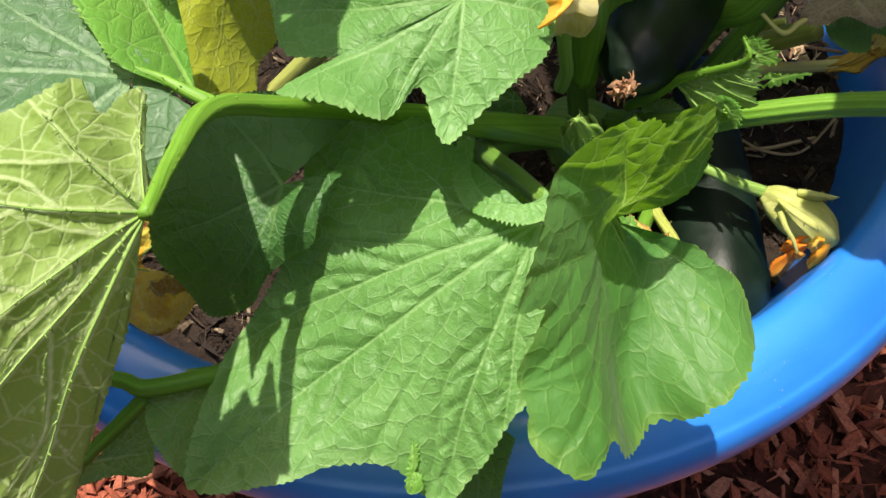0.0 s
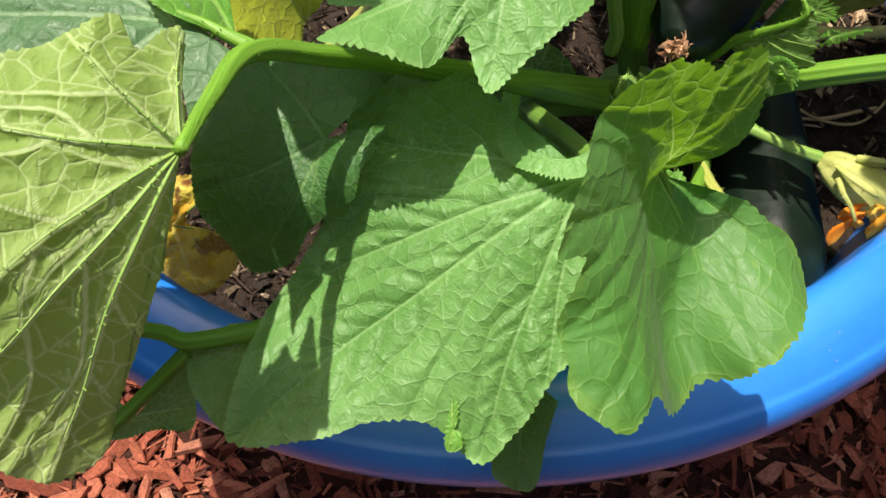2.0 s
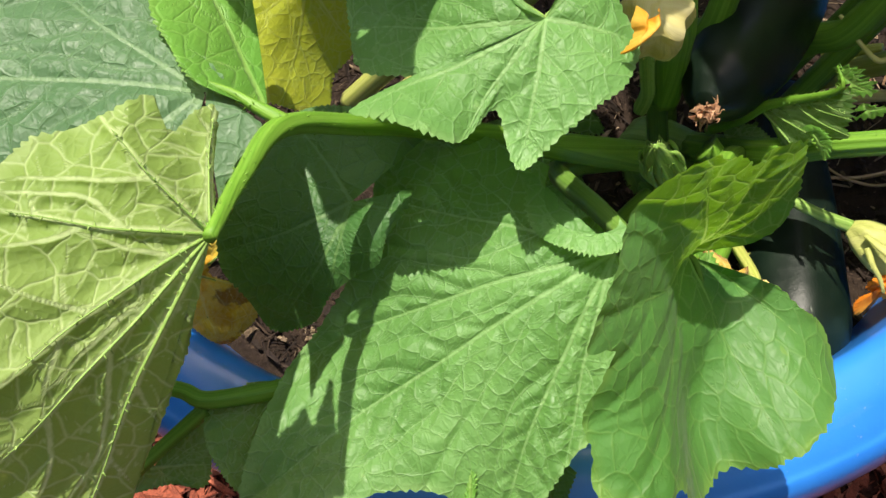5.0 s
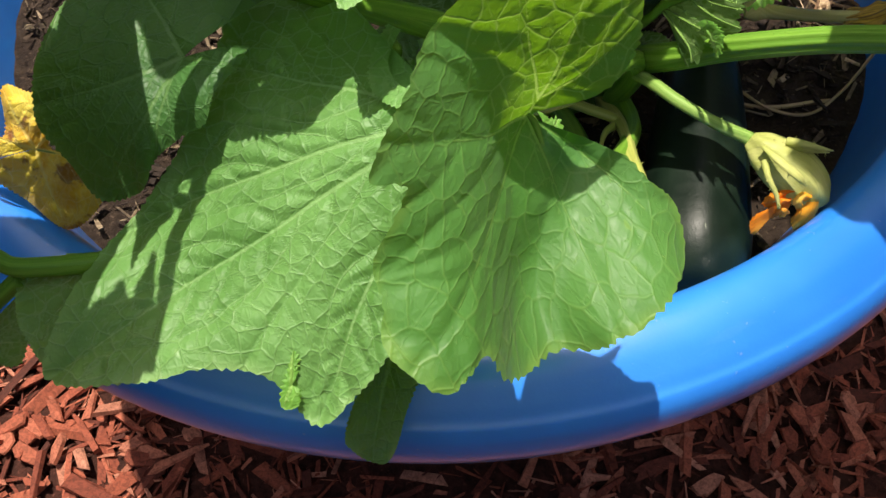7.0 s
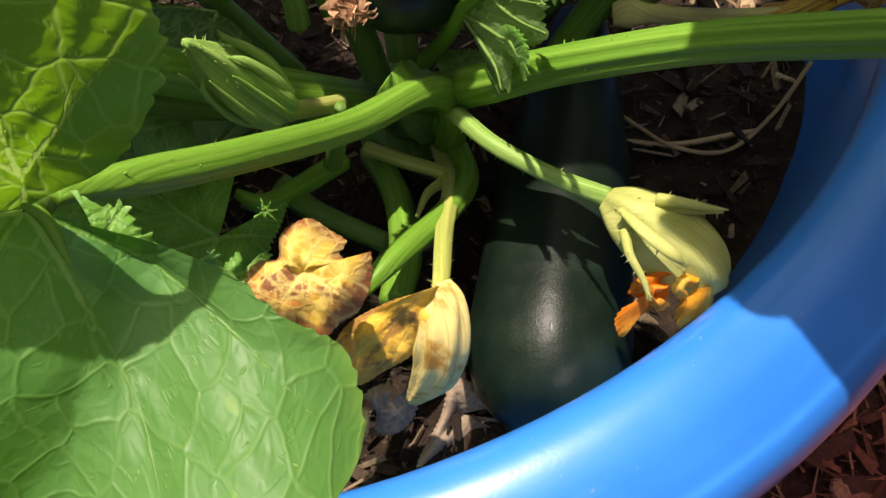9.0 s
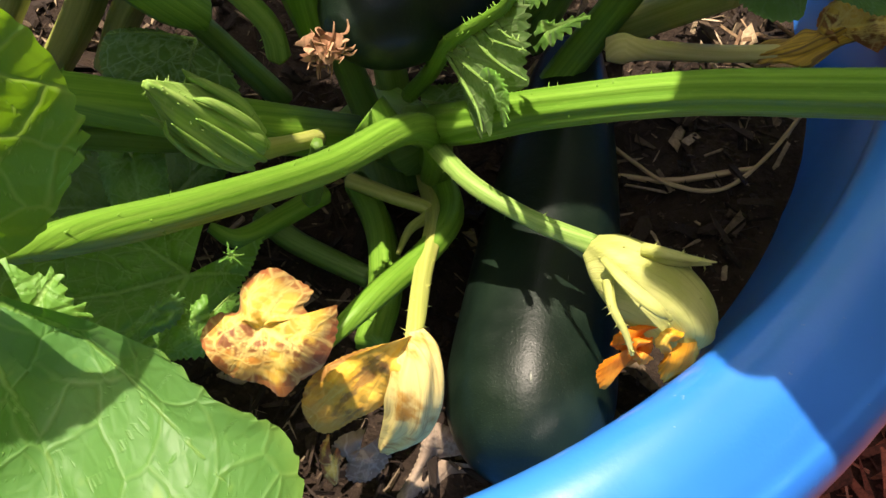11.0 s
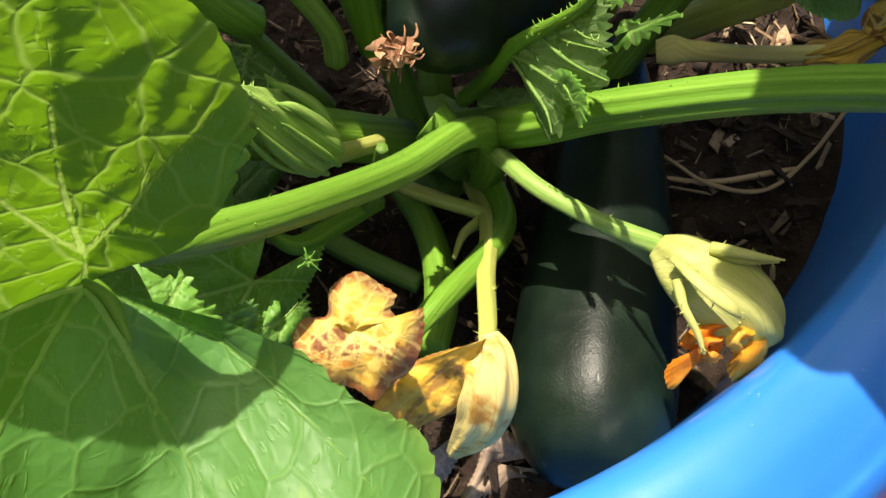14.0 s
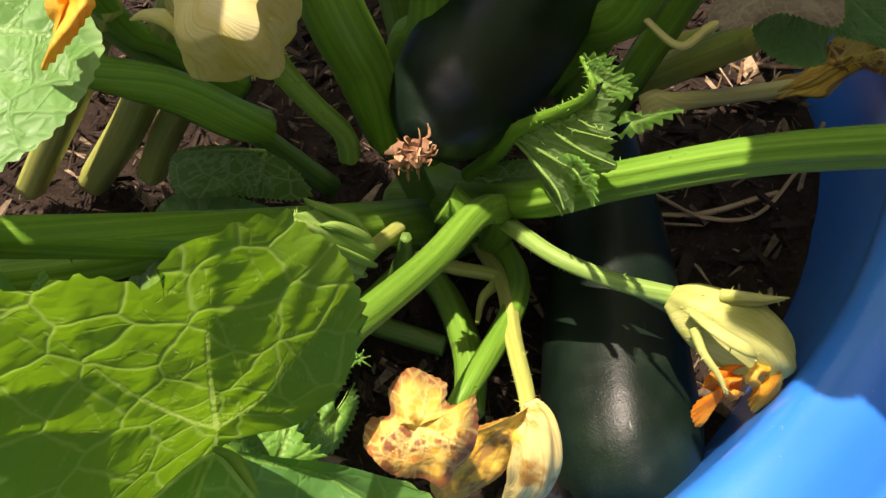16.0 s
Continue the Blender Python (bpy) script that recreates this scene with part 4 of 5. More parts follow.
leaf("lobe", (0.17, 0.357, 0.627), (-0.02, -0.66, 0.75),
    [(-165, 0.5, -0.9), (-213, 0.6, -0.8), (-233, 1.1, -0.9, 1), (-256, 0.9, -0.0), (-288, 0.7, 0.7, 1), (-312, 0.4, 0.6), (-356, 0.6, 1.2, 1), (-379, 0.6, 0.9), (-392, 0.9, 1.2, 1), (-410, 0.8, 0.7), (-432, 0.7, 0.1, 1), (-479, 0.4, -0.5)],
    LEAF_BRIGHT, leaf_n, "jagged sunlit tip", bow=0.1, teeth=3.0, wave=4, quilt=1.8, veins=False, pitch=0.006)
leaf("lobe", (0.177, 0.343, 0.623), (-0.02, -0.66, 0.75),
    [(-165, 0.4, -0.8), (-242, 0.4, -0.2, 1), (-331, 0.4, 0.7), (-342, 0.7, 1.4), (-349, 1.2, 2.4, 1), (-361, 0.8, 1.5), (-384, 0.5, 0.8), (-431, 0.4, 0.1, 1), (-488, 0.6, -0.9)],
    LEAF_BRIGHT, leaf_n, "pale pointed lobe", bow=0.1, teeth=2.6, wave=3, veins=False)
tube("rib", [(0.122, 0.407, 0.525), (0.134, 0.393, 0.553), (0.1417, 0.385, 0.5744), (0.1494, 0.376, 0.59), (0.1588, 0.3646, 0.6073), (0.1649, 0.3575, 0.6197), (0.1664, 0.3575, 0.6265), (0.1634, 0.3654, 0.6305)], [0.0034, 0.0033, 0.0030, 0.0026, 0.0022, 0.0018, 0.0012, 0.0005], STEM, leaf_n, "bristly pale rib", prickles=110)
tube("rib", [(0.1458, 0.3798, 0.581), (0.1499, 0.373, 0.5846), (0.152, 0.3688, 0.5849)], [0.00056, 0.00039, 0.00022], RIB, leaf_n, prickles=8, sides=8, steps=24)
tube("rib", [(0.1513, 0.3738, 0.5928), (0.1578, 0.3618, 0.5959), (0.1642, 0.3507, 0.6005), (0.1721, 0.3378, 0.6082)], [0.00081, 0.00064, 0.00048, 0.00032], RIB, leaf_n, prickles=8, sides=8, steps=24)
tube("rib", [(0.1553, 0.3688, 0.6001), (0.1599, 0.3604, 0.6024), (0.1656, 0.3514, 0.6086), (0.1715, 0.3424, 0.6157)], [0.00068, 0.00055, 0.00041, 0.00027], RIB, leaf_n, prickles=8, sides=8, steps=24)
tube("rib", [(0.1601, 0.363, 0.6093), (0.1644, 0.3546, 0.6104), (0.1692, 0.3468, 0.615)], [0.00062, 0.00043, 0.00025], RIB, leaf_n, prickles=8, sides=8, steps=24)
tube("rib", [(0.1417, 0.3848, 0.5729), (0.149, 0.3726, 0.5793), (0.1557, 0.3611, 0.5849), (0.1615, 0.3514, 0.5895)], [0.00093, 0.00074, 0.00056, 0.00037], RIB, leaf_n, prickles=8, sides=8, steps=24)
tube("rib", [(0.1424, 0.383, 0.5722), (0.1501, 0.3676, 0.5735), (0.1553, 0.3569, 0.5735), (0.1576, 0.3504, 0.5694)], [0.00093, 0.00074, 0.00056, 0.00037], RIB, leaf_n, prickles=8, sides=8, steps=24)
leaf("leaf", (0.129, 0.395, 0.535), (0.01, -0.63, 0.78),
    [(107, 0.6, -0.5), (27, 1.7, -0.6), (9, 2.5, -0.7), (-10, 3.5, -0.7, 1), (-19, 2, -0.4), (-50, 0.7, -0.2)],
    LEAF_YOUNG, plant, "small shaded young leaf below the fruit", bow=0.1, under=True, vein_size=0.6)
leaf("leaf", (0.038, 0.408, 0.55), (0.23, -0.65, 0.72),
    [(169, 1.7, -0.7), (178, 4, -2.4, 1), (203, 4.2, -2.2), (251, 2.1, -1.1, 1), (309, 2.7, 0.2), (328, 1, 0)],
    LEAF_YOUNG, plant, "small shaded leaf with raised veins between the petioles", bow=0.3, vein_size=1.0, under=True, pitch=0.009, quilt=2.0, teeth=2.0)
leaf("leaf", (0.278, 0.469, 0.57), (-0.32, -0.72, 0.61),
    [(-171, 2.7, 1.4), (-133, 3.6, 3.3, 1), (-106, 3.9, 3.4), (-87, 3.8, 3, 1), (-81, 2.9, 1.8), (-62, 3.6, 1.8), (-47, 4.7, 1.6, 1), (-12, 4.2, -0.3)],
    LEAF_SHADED, plant, "dark green leaf with brown edges near the far rim", bow=0.3)
leaf("leaf", (0.256, 0.446, 0.585), (-0.29, -0.73, 0.62),
    [(179, 2.4, 0.7), (208, 3.3, 1.9, 1), (230, 2.3, 1.8), (260, 1.3, 0.5), (312, 2.7, 0.3, 1), (333, 2.4, -0.1), (367, 1.9, -0.9, 1)],
    LEAF_BROWN, plant, "dry grey-brown shrivelled leaf", bow=0.3, crumple=3)
leaf("leaf", (0.033, 0.342, 0.555), (0.41, -0.56, 0.72),
    [(125, 2.2, -2.8), (203, 1.2, -0.8, 1), (254, 2, 0), (278, 2.1, 0.6, 1), (305, 2.1, -0.1), (373, 1.1, -1.1, 1), (437, 2.1, -2.3)],
    LEAF, plant, "small puckered sunlit leaf deep in the plant", bow=0.5, quilt=2.6, vein_size=0.6)
leaf("leaf", (0.051, 0.317, 0.52), (0.35, -0.49, 0.8),
    [(32, 3.1, -0.7), (3, 2.1, 0.1, 1), (-52, 1.8, 0.1), (-83, 2.9, 0.2), (-120, 3.7, 0.1, 1), (-147, 5.6, 0.2), (-166, 6.4, -0.1, 1), (-188, 6.6, -1.2), (-214, 3.9, -1.4, 1), (-281, 2.6, -0.8)],
    LEAF_BRIGHT, plant, "dark puckered leaf under the petioles", bow=0.5, quilt=2)

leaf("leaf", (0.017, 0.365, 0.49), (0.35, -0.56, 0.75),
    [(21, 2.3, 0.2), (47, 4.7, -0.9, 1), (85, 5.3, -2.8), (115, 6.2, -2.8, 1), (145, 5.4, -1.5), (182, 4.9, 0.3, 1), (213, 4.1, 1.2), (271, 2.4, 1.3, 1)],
    LEAF_SHADED, plant, "dark shaded puckered leaf low in the plant", bow=0.8, quilt=2, wave=6)
leaf("leaf", (0.069, 0.292, 0.535), (0.33, -0.46, 0.83),
    [(49, 1.4, -0.9, 1), (14, 1.1, -1), (-60, 0.9, -0.6), (-97, 1.5, -0.4, 1), (-133, 1.9, -0.2), (-161, 1.1, 0.5, 1), (-258, 0.7, 0.2)],
    LEAF_BRIGHT, plant, "small sunlit young leaf beside the withered leaf", bow=0.4, quilt=1.6, wave=4, teeth=2, vein_size=0.6)
leaf("leaf", (0.056, 0.285, 0.545), (0.38, -0.44, 0.81),
    [(-145, 1, 0), (-222, 0.4, 0.3, 1), (-301, 0.9, 0.3), (-333, 0.9, 0.1, 1), (-390, 0.6, -0.2), (-482, 0.9, -0.4, 1)],
    LEAF, plant, "small curled puckered leaf", bow=0.6, quilt=2.6, wave=4, teeth=1.4, veins=False)
leaf("leaf", (0.015, 0.337, 0.57), (0.46, -0.56, 0.69),
    [(85, 1.1, -1), (53, 1.5, -1.4, 1), (-20, 1.1, -0.6), (-106, 1.3, 0.2, 1), (-169, 1.2, -0.4)],
    LEAF, plant, "shaded leaf edge with pale teeth", bow=0.3, quilt=1.5, wave=4, teeth=2.4, veins=False)


def sprout(at, size, label):
    """A tiny unopened leaf with pointed lobes like a star."""
    rnd = random.Random(5)
    lobes = [(k * 26 - 170 + rnd.uniform(-7, 7), size * (rnd.uniform(0.65, 1.25) if k % 2 else 0.35), rnd.uniform(-0.1, 0.45) if k % 2 else -0.1) for k in range(14)]
    lobes[7] = (*lobes[7], 1)
    return leaf("young_leaf", at, (0.2, -0.5, 0.84), lobes, LEAF_BRIGHT, plant, label, bow=0.1, teeth=0.6, cols=160, rows=16, veins=False)


sprout((0.083, 0.297, 0.566), 0.42, "tiny star-shaped young leaf")


def shade_leaf(hub, size, spin, label, lean=(0.0, -0.15, 0.97)):
    """A whole five-lobed leaf with an even outline."""
    rnd = random.Random(int(spin * 10))
    lobes = []
    for k, (a, r, v) in enumerate([(-165, 0.55, 0), (-145, 0.85, 0), (-128, 0.95, 1), (-95, 0.78, 0), (-64, 1.02, 1), (-32, 0.82, 0), (0, 1.12, 1), (32, 0.82, 0), (64, 1.02, 1), (95, 0.78, 0), (128, 0.95, 1), (145, 0.85, 0), (165, 0.55, 0)]):
        row = (spin + a, size * r * rnd.uniform(0.92, 1.08), rnd.uniform(-1.2, 0.4) * r)
        lobes.append((*row, 1) if v else row)
    return leaf("leaf", hub, lean, lobes, LEAF, plant, label, bow=0.5, wave=5)


# unseen leaves above the view, placed so their shade falls on plant and tub
leaf_r = shade_leaf((0.366, 0.334, 0.84), 14.0, 170, "unseen broad green leaf held high beside the tub, shading the rim")
leaf_s = shade_leaf((0.290, 0.475, 0.88), 14.0, 240, "unseen broad green leaf shading the far side of the tub")
leaf_x = shade_leaf((0.400, 0.600, 0.86), 14.5, 120, "unseen broad green leaf reaching past the far rim to shade it")
tube("petiole", [(0.400, 0.600, 0.858), (0.36, 0.56, 0.76), (0.26, 0.50, 0.60), (0.17, 0.45, 0.47)], [0.005, 0.006, 0.007, 0.008], STEM, leaf_x, ridges=5)
leaf_t = shade_leaf((-0.055, 0.470, 0.905), 11.0, 280, "unseen broad green leaf shading the crown from above")
leaf_z = shade_leaf((0.020, 0.625, 0.92), 13.5, 85, "unseen broad green leaf shading the middle of the tub")
tube("petiole", [(0.020, 0.625, 0.918), (0.055, 0.585, 0.78), (0.085, 0.52, 0.60), (0.105, 0.455, 0.47)], [0.005, 0.006, 0.007, 0.008], STEM_SHADED, leaf_z, ridges=5)
leaf_v = shade_leaf((0.130, 0.525, 0.92), 12.0, 250, "unseen broad green leaf shading the hanging fruit")
leaf_u = shade_leaf((-0.050, 0.430, 0.89), 11.0, 23, "unseen broad green leaf shading the stalks from above")
# small unseen leaves with petioles, added only to fill gaps in the shade
leaf_c = shade_leaf((-0.090, 0.320, 0.872), 4.3, 255, "unseen small green leaf added above the stalks for shade")
tube("petiole", [(-0.090, 0.320, 0.870), (-0.078, 0.41, 0.76), (-0.03, 0.45, 0.60), (0.05, 0.45, 0.47)], [0.003, 0.004, 0.005, 0.006], STEM_SHADED, leaf_c, ridges=5)
leaf_m = shade_leaf((0.214, 0.372, 0.862), 3.2, 200, "unseen small green leaf added to shade the thick petiole")
tube("petiole", [(0.214, 0.372, 0.860), (0.226, 0.45, 0.77), (0.206, 0.452, 0.62), (0.17, 0.465, 0.50)], [0.003, 0.004, 0.005, 0.006], STEM_SHADED, leaf_m, ridges=5)
leaf_y = shade_leaf((-0.015, 0.415, 0.900), 8.3, 200, "unseen smaller green leaf added to shade the long petiole")
tube("petiole", [(-0.015, 0.415, 0.898), (0.03, 0.425, 0.76), (0.075, 0.43, 0.60), (0.10, 0.43, 0.47)], [0.004, 0.005, 0.006, 0.007], STEM_SHADED, leaf_y, ridges=5)

# ---- bare petioles and stalks round the crown ----
tube("petiole", [(0.12, 0.421, 0.49), (0.15, 0.372, 0.55), (0.179, 0.358, 0.575), (0.222, 0.344, 0.6), (0.265, 0.323, 0.625), (0.29, 0.311, 0.64)] + [(0.322, 0.318, 0.715), (0.340, 0.330, 0.838)], [0.0095, 0.0078, 0.0068, 0.0066, 0.0066, 0.0066, 0.006, 0.005], STEM, leaf_r, "thick ribbed green petiole reaching over the rim", prickles=110, ridges=9, depth=0.06, steps=70, sides=54)
tube("petiole", [(0.121, 0.355, 0.485), (0.124, 0.369, 0.483), (0.131, 0.38, 0.482), (0.113, 0.385, 0.485), (0.094, 0.392, 0.485)], [0.001, 0.002, 0.003, 0.0034, 0.0036], STEM_PALE, plant, "thin yellowed stalk with a withered end")
tube("petiole", [(0.115, 0.314, 0.48), (0.116, 0.343, 0.475), (0.107, 0.381, 0.465), (0.091, 0.411, 0.46)], [0.0065, 0.007, 0.0065, 0.006], STEM, plant, ridges=5)
tube("petiole", [(0.104, 0.364, 0.45), (0.067, 0.378, 0.455), (0.05, 0.389, 0.46)], [0.005, 0.0055, 0.006], STEM_SHADED, plant, ridges=5)
tube("petiole", [(0.087, 0.377, 0.495), (0.073, 0.359, 0.5), (0.062, 0.341, 0.51), (0.051, 0.342, 0.515)], [0.005, 0.0045, 0.004, 0.002], STEM, plant, ridges=5)
tube("petiole", [(-0.023, 0.413, 0.6), (0.005, 0.418, 0.58), (0.027, 0.418, 0.56), (0.039, 0.422, 0.55)], [0.008, 0.011, 0.011, 0.008], STEM, plant, "flattened thick green petiole", ridges=6, flat=0.6)
tube("petiole", [(-0.050, 0.430, 0.888), (-0.04, 0.442, 0.74)] + [(-0.021, 0.45, 0.6), (-0.003, 0.454, 0.57), (0.021, 0.455, 0.54)], [0.005, 0.006, 0.006, 0.006, 0.007], STEM, leaf_u, ridges=5)
tube("petiole", [(-0.018, 0.449, 0.6), (-0.067, 0.472, 0.53), (-0.127, 0.484, 0.45)], [0.006, 0.008, 0.008], STEM_PALE, plant, "pale yellowish petiole", ridges=5)
tube("petiole", [(0.01, 0.452, 0.6), (-0.044, 0.476, 0.51), (-0.096, 0.493, 0.44)], [0.007, 0.009, 0.009], STEM_PALE, plant, "pale yellowish petiole", ridges=5)
tube("petiole", [(0.022, 0.449, 0.57), (-0.028, 0.48, 0.5), (-0.058, 0.487, 0.45)], [0.006, 0.008, 0.008], STEM_PALE, plant, "pale yellowish petiole", ridges=5)
tube("petiole", [(-0.055, 0.470, 0.903), (0.055, 0.430, 0.77)] + [(0.081, 0.393, 0.65), (0.087, 0.402, 0.6), (0.091, 0.41, 0.55)], [0.006, 0.008, 0.010, 0.0105, 0.009], STEM, leaf_t, ridges=6)
tube("petiole", [(0.130, 0.525, 0.918), (0.128, 0.48, 0.76)] + [(0.115, 0.431, 0.61), (0.102, 0.434, 0.58), (0.088, 0.433, 0.55)], [0.005, 0.007, 0.008, 0.008, 0.007], STEM, leaf_v, ridges=5)
tube("petiole", [(0.290, 0.475, 0.878), (0.245, 0.450, 0.74)] + [(0.201, 0.436, 0.6), (0.18, 0.452, 0.56), (0.16, 0.473, 0.51)], [0.006, 0.008, 0.009, 0.0095, 0.009], STEM, leaf_s, ridges=5)
tube("petiole", [(0.253, 0.461, 0.54), (0.23, 0.474, 0.515), (0.204, 0.484, 0.49)], [0.0075, 0.008, 0.008], STEM_PALE, plant, "pale green petiole", ridges=5)
tube("petiole", [(0.243, 0.487, 0.52), (0.211, 0.497, 0.5)], [0.004, 0.005], STEM_PALE, plant, ridges=5)
tube("petiole", [(-0.06, 0.339, 0.57), (-0.032, 0.347, 0.56), (-0.004, 0.368, 0.54)], [0.008, 0.0085, 0.008], STEM, plant, ridges=5)
tube("petiole", [(0.202, 0.442, 0.521), (0.209, 0.442, 0.522), (0.218, 0.444, 0.52), (0.25, 0.459, 0.505), (0.284, 0.465, 0.501)], [0.0050, 0.0066, 0.0046, 0.004, 0.0042], STEM_CREAM, plant, "whitish petiole with a blackened wilted end", ridges=5)

wilted = tube("withered_tip", [(0.270, 0.463, 0.502), (0.284, 0.464, 0.503), (0.296, 0.466, 0.506), (0.306, 0.470, 0.512), (0.318, 0.476, 0.520), (0.335, 0.482, 0.530)], [0.0043, 0.0062, 0.0072, 0.0066, 0.0058, 0.0020], STEM_BLACK, plant, "blackened yellow wilted end of a petiole", flat=0.5, rough=0.7, sides=28, steps=50, ridges=5, depth=0.14)
leaf("shrivelled_blade", (0.300, 0.470, 0.512), (-0.2, -0.6, 0.77),
    [(-30, 2.2, 0.4), (0, 3.2, 0.9, 1), (20, 2.8, 1.0), (45, 1.6, 0.8, 1), (80, 1.2, 0.6), (120, 0.9, 0.3, 1), (170, 0.6, 0.0), (230, 0.5, -0.1), (300, 0.8, 0.1)],
    LEAF_TAN, wilted, "papery yellow-brown blade remnant", bow=0.2, wave=4, crumple=7, teeth=0.8, veins=False, quilt=0.4)

# ---- fruits ----


def zucchini(points, radii, label, **kw):
    return tube("zucchini", points, radii, FRUIT, plant, label, steps=70, sides=40, ridges=8, depth=0.012, **kw)


zucchini([(0.190, 0.485, 0.475), (0.188, 0.46, 0.474), (0.185, 0.40, 0.470), (0.181, 0.34, 0.467), (0.179, 0.300, 0.465), (0.179, 0.276, 0.464), (0.179, 0.268, 0.464)],
    [0.014, 0.020, 0.028, 0.0325, 0.033, 0.022, 0.004], "large dark green glossy zucchini lying on the soil")
zuc = zucchini([(0.106, 0.376, 0.587), (0.110, 0.383, 0.585), (0.118, 0.397, 0.582), (0.136, 0.430, 0.578), (0.159, 0.485, 0.570), (0.178, 0.551, 0.555), (0.185, 0.585, 0.545)],
    [0.006, 0.016, 0.025, 0.031, 0.033, 0.027, 0.012], "dark green glossy zucchini with a dried blossom at its end")


def dried_blossom(at, owner):
    """A papery clump: crumpled petals and a few loose threads."""
    rnd = random.Random(3)
    for i in range(15):
        d = Vector((rnd.uniform(-1, 1), rnd.uniform(-1, 0.4), rnd.uniform(-0.7, 1.0))).normalized()
        spot = Vector(at) + d * rnd.uniform(0.001, 0.004) + Vector((-0.001, -0.003, 0.001))
        lobes = [(k * 40 - 160 + rnd.uniform(-12, 12), rnd.uniform(0.22, 0.62), rnd.uniform(-0.4, 0.4)) for k in range(9)]
        leaf("dried_petal", tuple(spot), tuple(d + Vector((0.1, -0.5, 0.7))), lobes, DRY, owner, "shrivelled brown petal" if i == 0 else "", bow=0.0, wave=4, crumple=4.5, teeth=0.4, cols=90, rows=16, veins=False, quilt=0.2)
    for i in range(26):
        pts, p = [], Vector(at)
        d = Vector((rnd.uniform(-1, 1), rnd.uniform(-1, 0.3), rnd.uniform(-0.9, 0.9))).normalized()
        for _ in range(6):
            pts.append(tuple(p))
            p = p + d * 0.0026
            d = (d + Vector((rnd.gauss(0, 0.9), rnd.gauss(0, 0.9), rnd.gauss(0, 0.9)))).normalized()
        tube("dried_thread", pts, [0.0004, 0.0007, 0.0008, 0.0006, 0.0002], DRY, owner, steps=18, sides=6, flat=0.4, rough=0.4)


dried_blossom((0.105, 0.366, 0.592), zuc)

# ---- blossoms ----
tube("flower_stalk", [(0.127, 0.401, 0.51), (0.142, 0.366, 0.535), (0.156, 0.349, 0.54), (0.177, 0.34, 0.535), (0.198, 0.336, 0.528)], [0.004, 0.0036, 0.0034, 0.0034, 0.0040], BUD, plant, prickles=30, ridges=5)


def blossom(points, radii, label, material, depth=0.10, **kw):
    return tube("blossom", points, radii, material, plant, label, steps=40, sides=40, ridges=5, depth=depth * 0.6, **kw)


flower = blossom([(0.1974, 0.3355, 0.528), (0.2036, 0.3313, 0.527), (0.2125, 0.3255, 0.524), (0.2218, 0.3199, 0.521), (0.2305, 0.3156, 0.516), (0.2363, 0.3127, 0.509)],
    [0.0046, 0.0095, 0.0128, 0.0140, 0.0128, 0.0090], "closed pale yellow-green blossom resting on the rim", CALYX, 0.16, rough=0.05, prickles=60)
for way in ([(0.215, 0.33, 0.536), (0.222, 0.327, 0.539), (0.231, 0.326, 0.538), (0.24, 0.328, 0.534)], [(0.216, 0.33, 0.534), (0.225, 0.327, 0.535), (0.233, 0.328, 0.533), (0.239, 0.329, 0.531)]):
    tube("sepal", way, [0.0026, 0.0020, 0.0013, 0.0003], CALYX, flower, sides=10, prickles=16)
tube("sepal", [(0.203, 0.318, 0.533), (0.205, 0.309, 0.531), (0.21, 0.302, 0.526), (0.213, 0.297, 0.52)], [0.0022, 0.0017, 0.0013, 0.0008], CALYX, flower, sides=10, prickles=20)
tube("sepal", [(0.201, 0.324, 0.538), (0.21, 0.312, 0.54), (0.219, 0.306, 0.537), (0.225, 0.306, 0.53)], [0.0016, 0.0026, 0.0024, 0.0005], CALYX, flower, sides=12, flat=0.5, prickles=12)
leaf("petal", (0.218, 0.309, 0.516), (0.2, -0.5, 0.8),
    [(51, 0.4, 0.3), (152, 0.5, 0.3), (185, 1.0, -0.2), (206, 1.3, -0.4), (228, 1.1, -0.3), (223, 1.7, -0.7, 1), (230, 2.2, -1.2), (245, 2.5, -1.3), (247, 1.7, -1.0), (266, 1.2, -0.7), (290, 0.9, -0.4)],
    PETAL_ORANGE, flower, "curled wilted orange petal", bow=0.5, wave=4, crumple=3.4, teeth=0.7, cols=260, rows=30, veins=False, quilt=0.5, puff=0.3)
leaf("petal", (0.226, 0.305, 0.516), (0.2, -0.5, 0.8),
    [(52, 0.6, 0.3), (121, 0.6, 0.2), (181, 0.6, -0.1), (261, 0.5, -0.4), (260, 0.9, -0.6, 1), (280, 1.5, -0.9), (310, 1.5, -0.8), (339, 1.4, -0.6), (369, 1.3, -0.4)],
    PETAL_GOLD, flower, "", bow=0.5, wave=4, crumple=3.4, teeth=0.7, cols=260, rows=30, veins=False, quilt=0.5, puff=0.3)
leaf("petal", (0.214, 0.303, 0.514), (0.2, -0.5, 0.8),
    [(43, 0.7, 0.3), (116, 0.4, 0.2), (232, 0.2, -0.2, 1), (303, 0.7, -0.3), (337, 0.9, -0.3)],
    PETAL_ORANGE, flower, "", bow=0.5, wave=4, crumple=3.4, teeth=0.7, cols=260, rows=30, veins=False, quilt=0.5, puff=0.3)

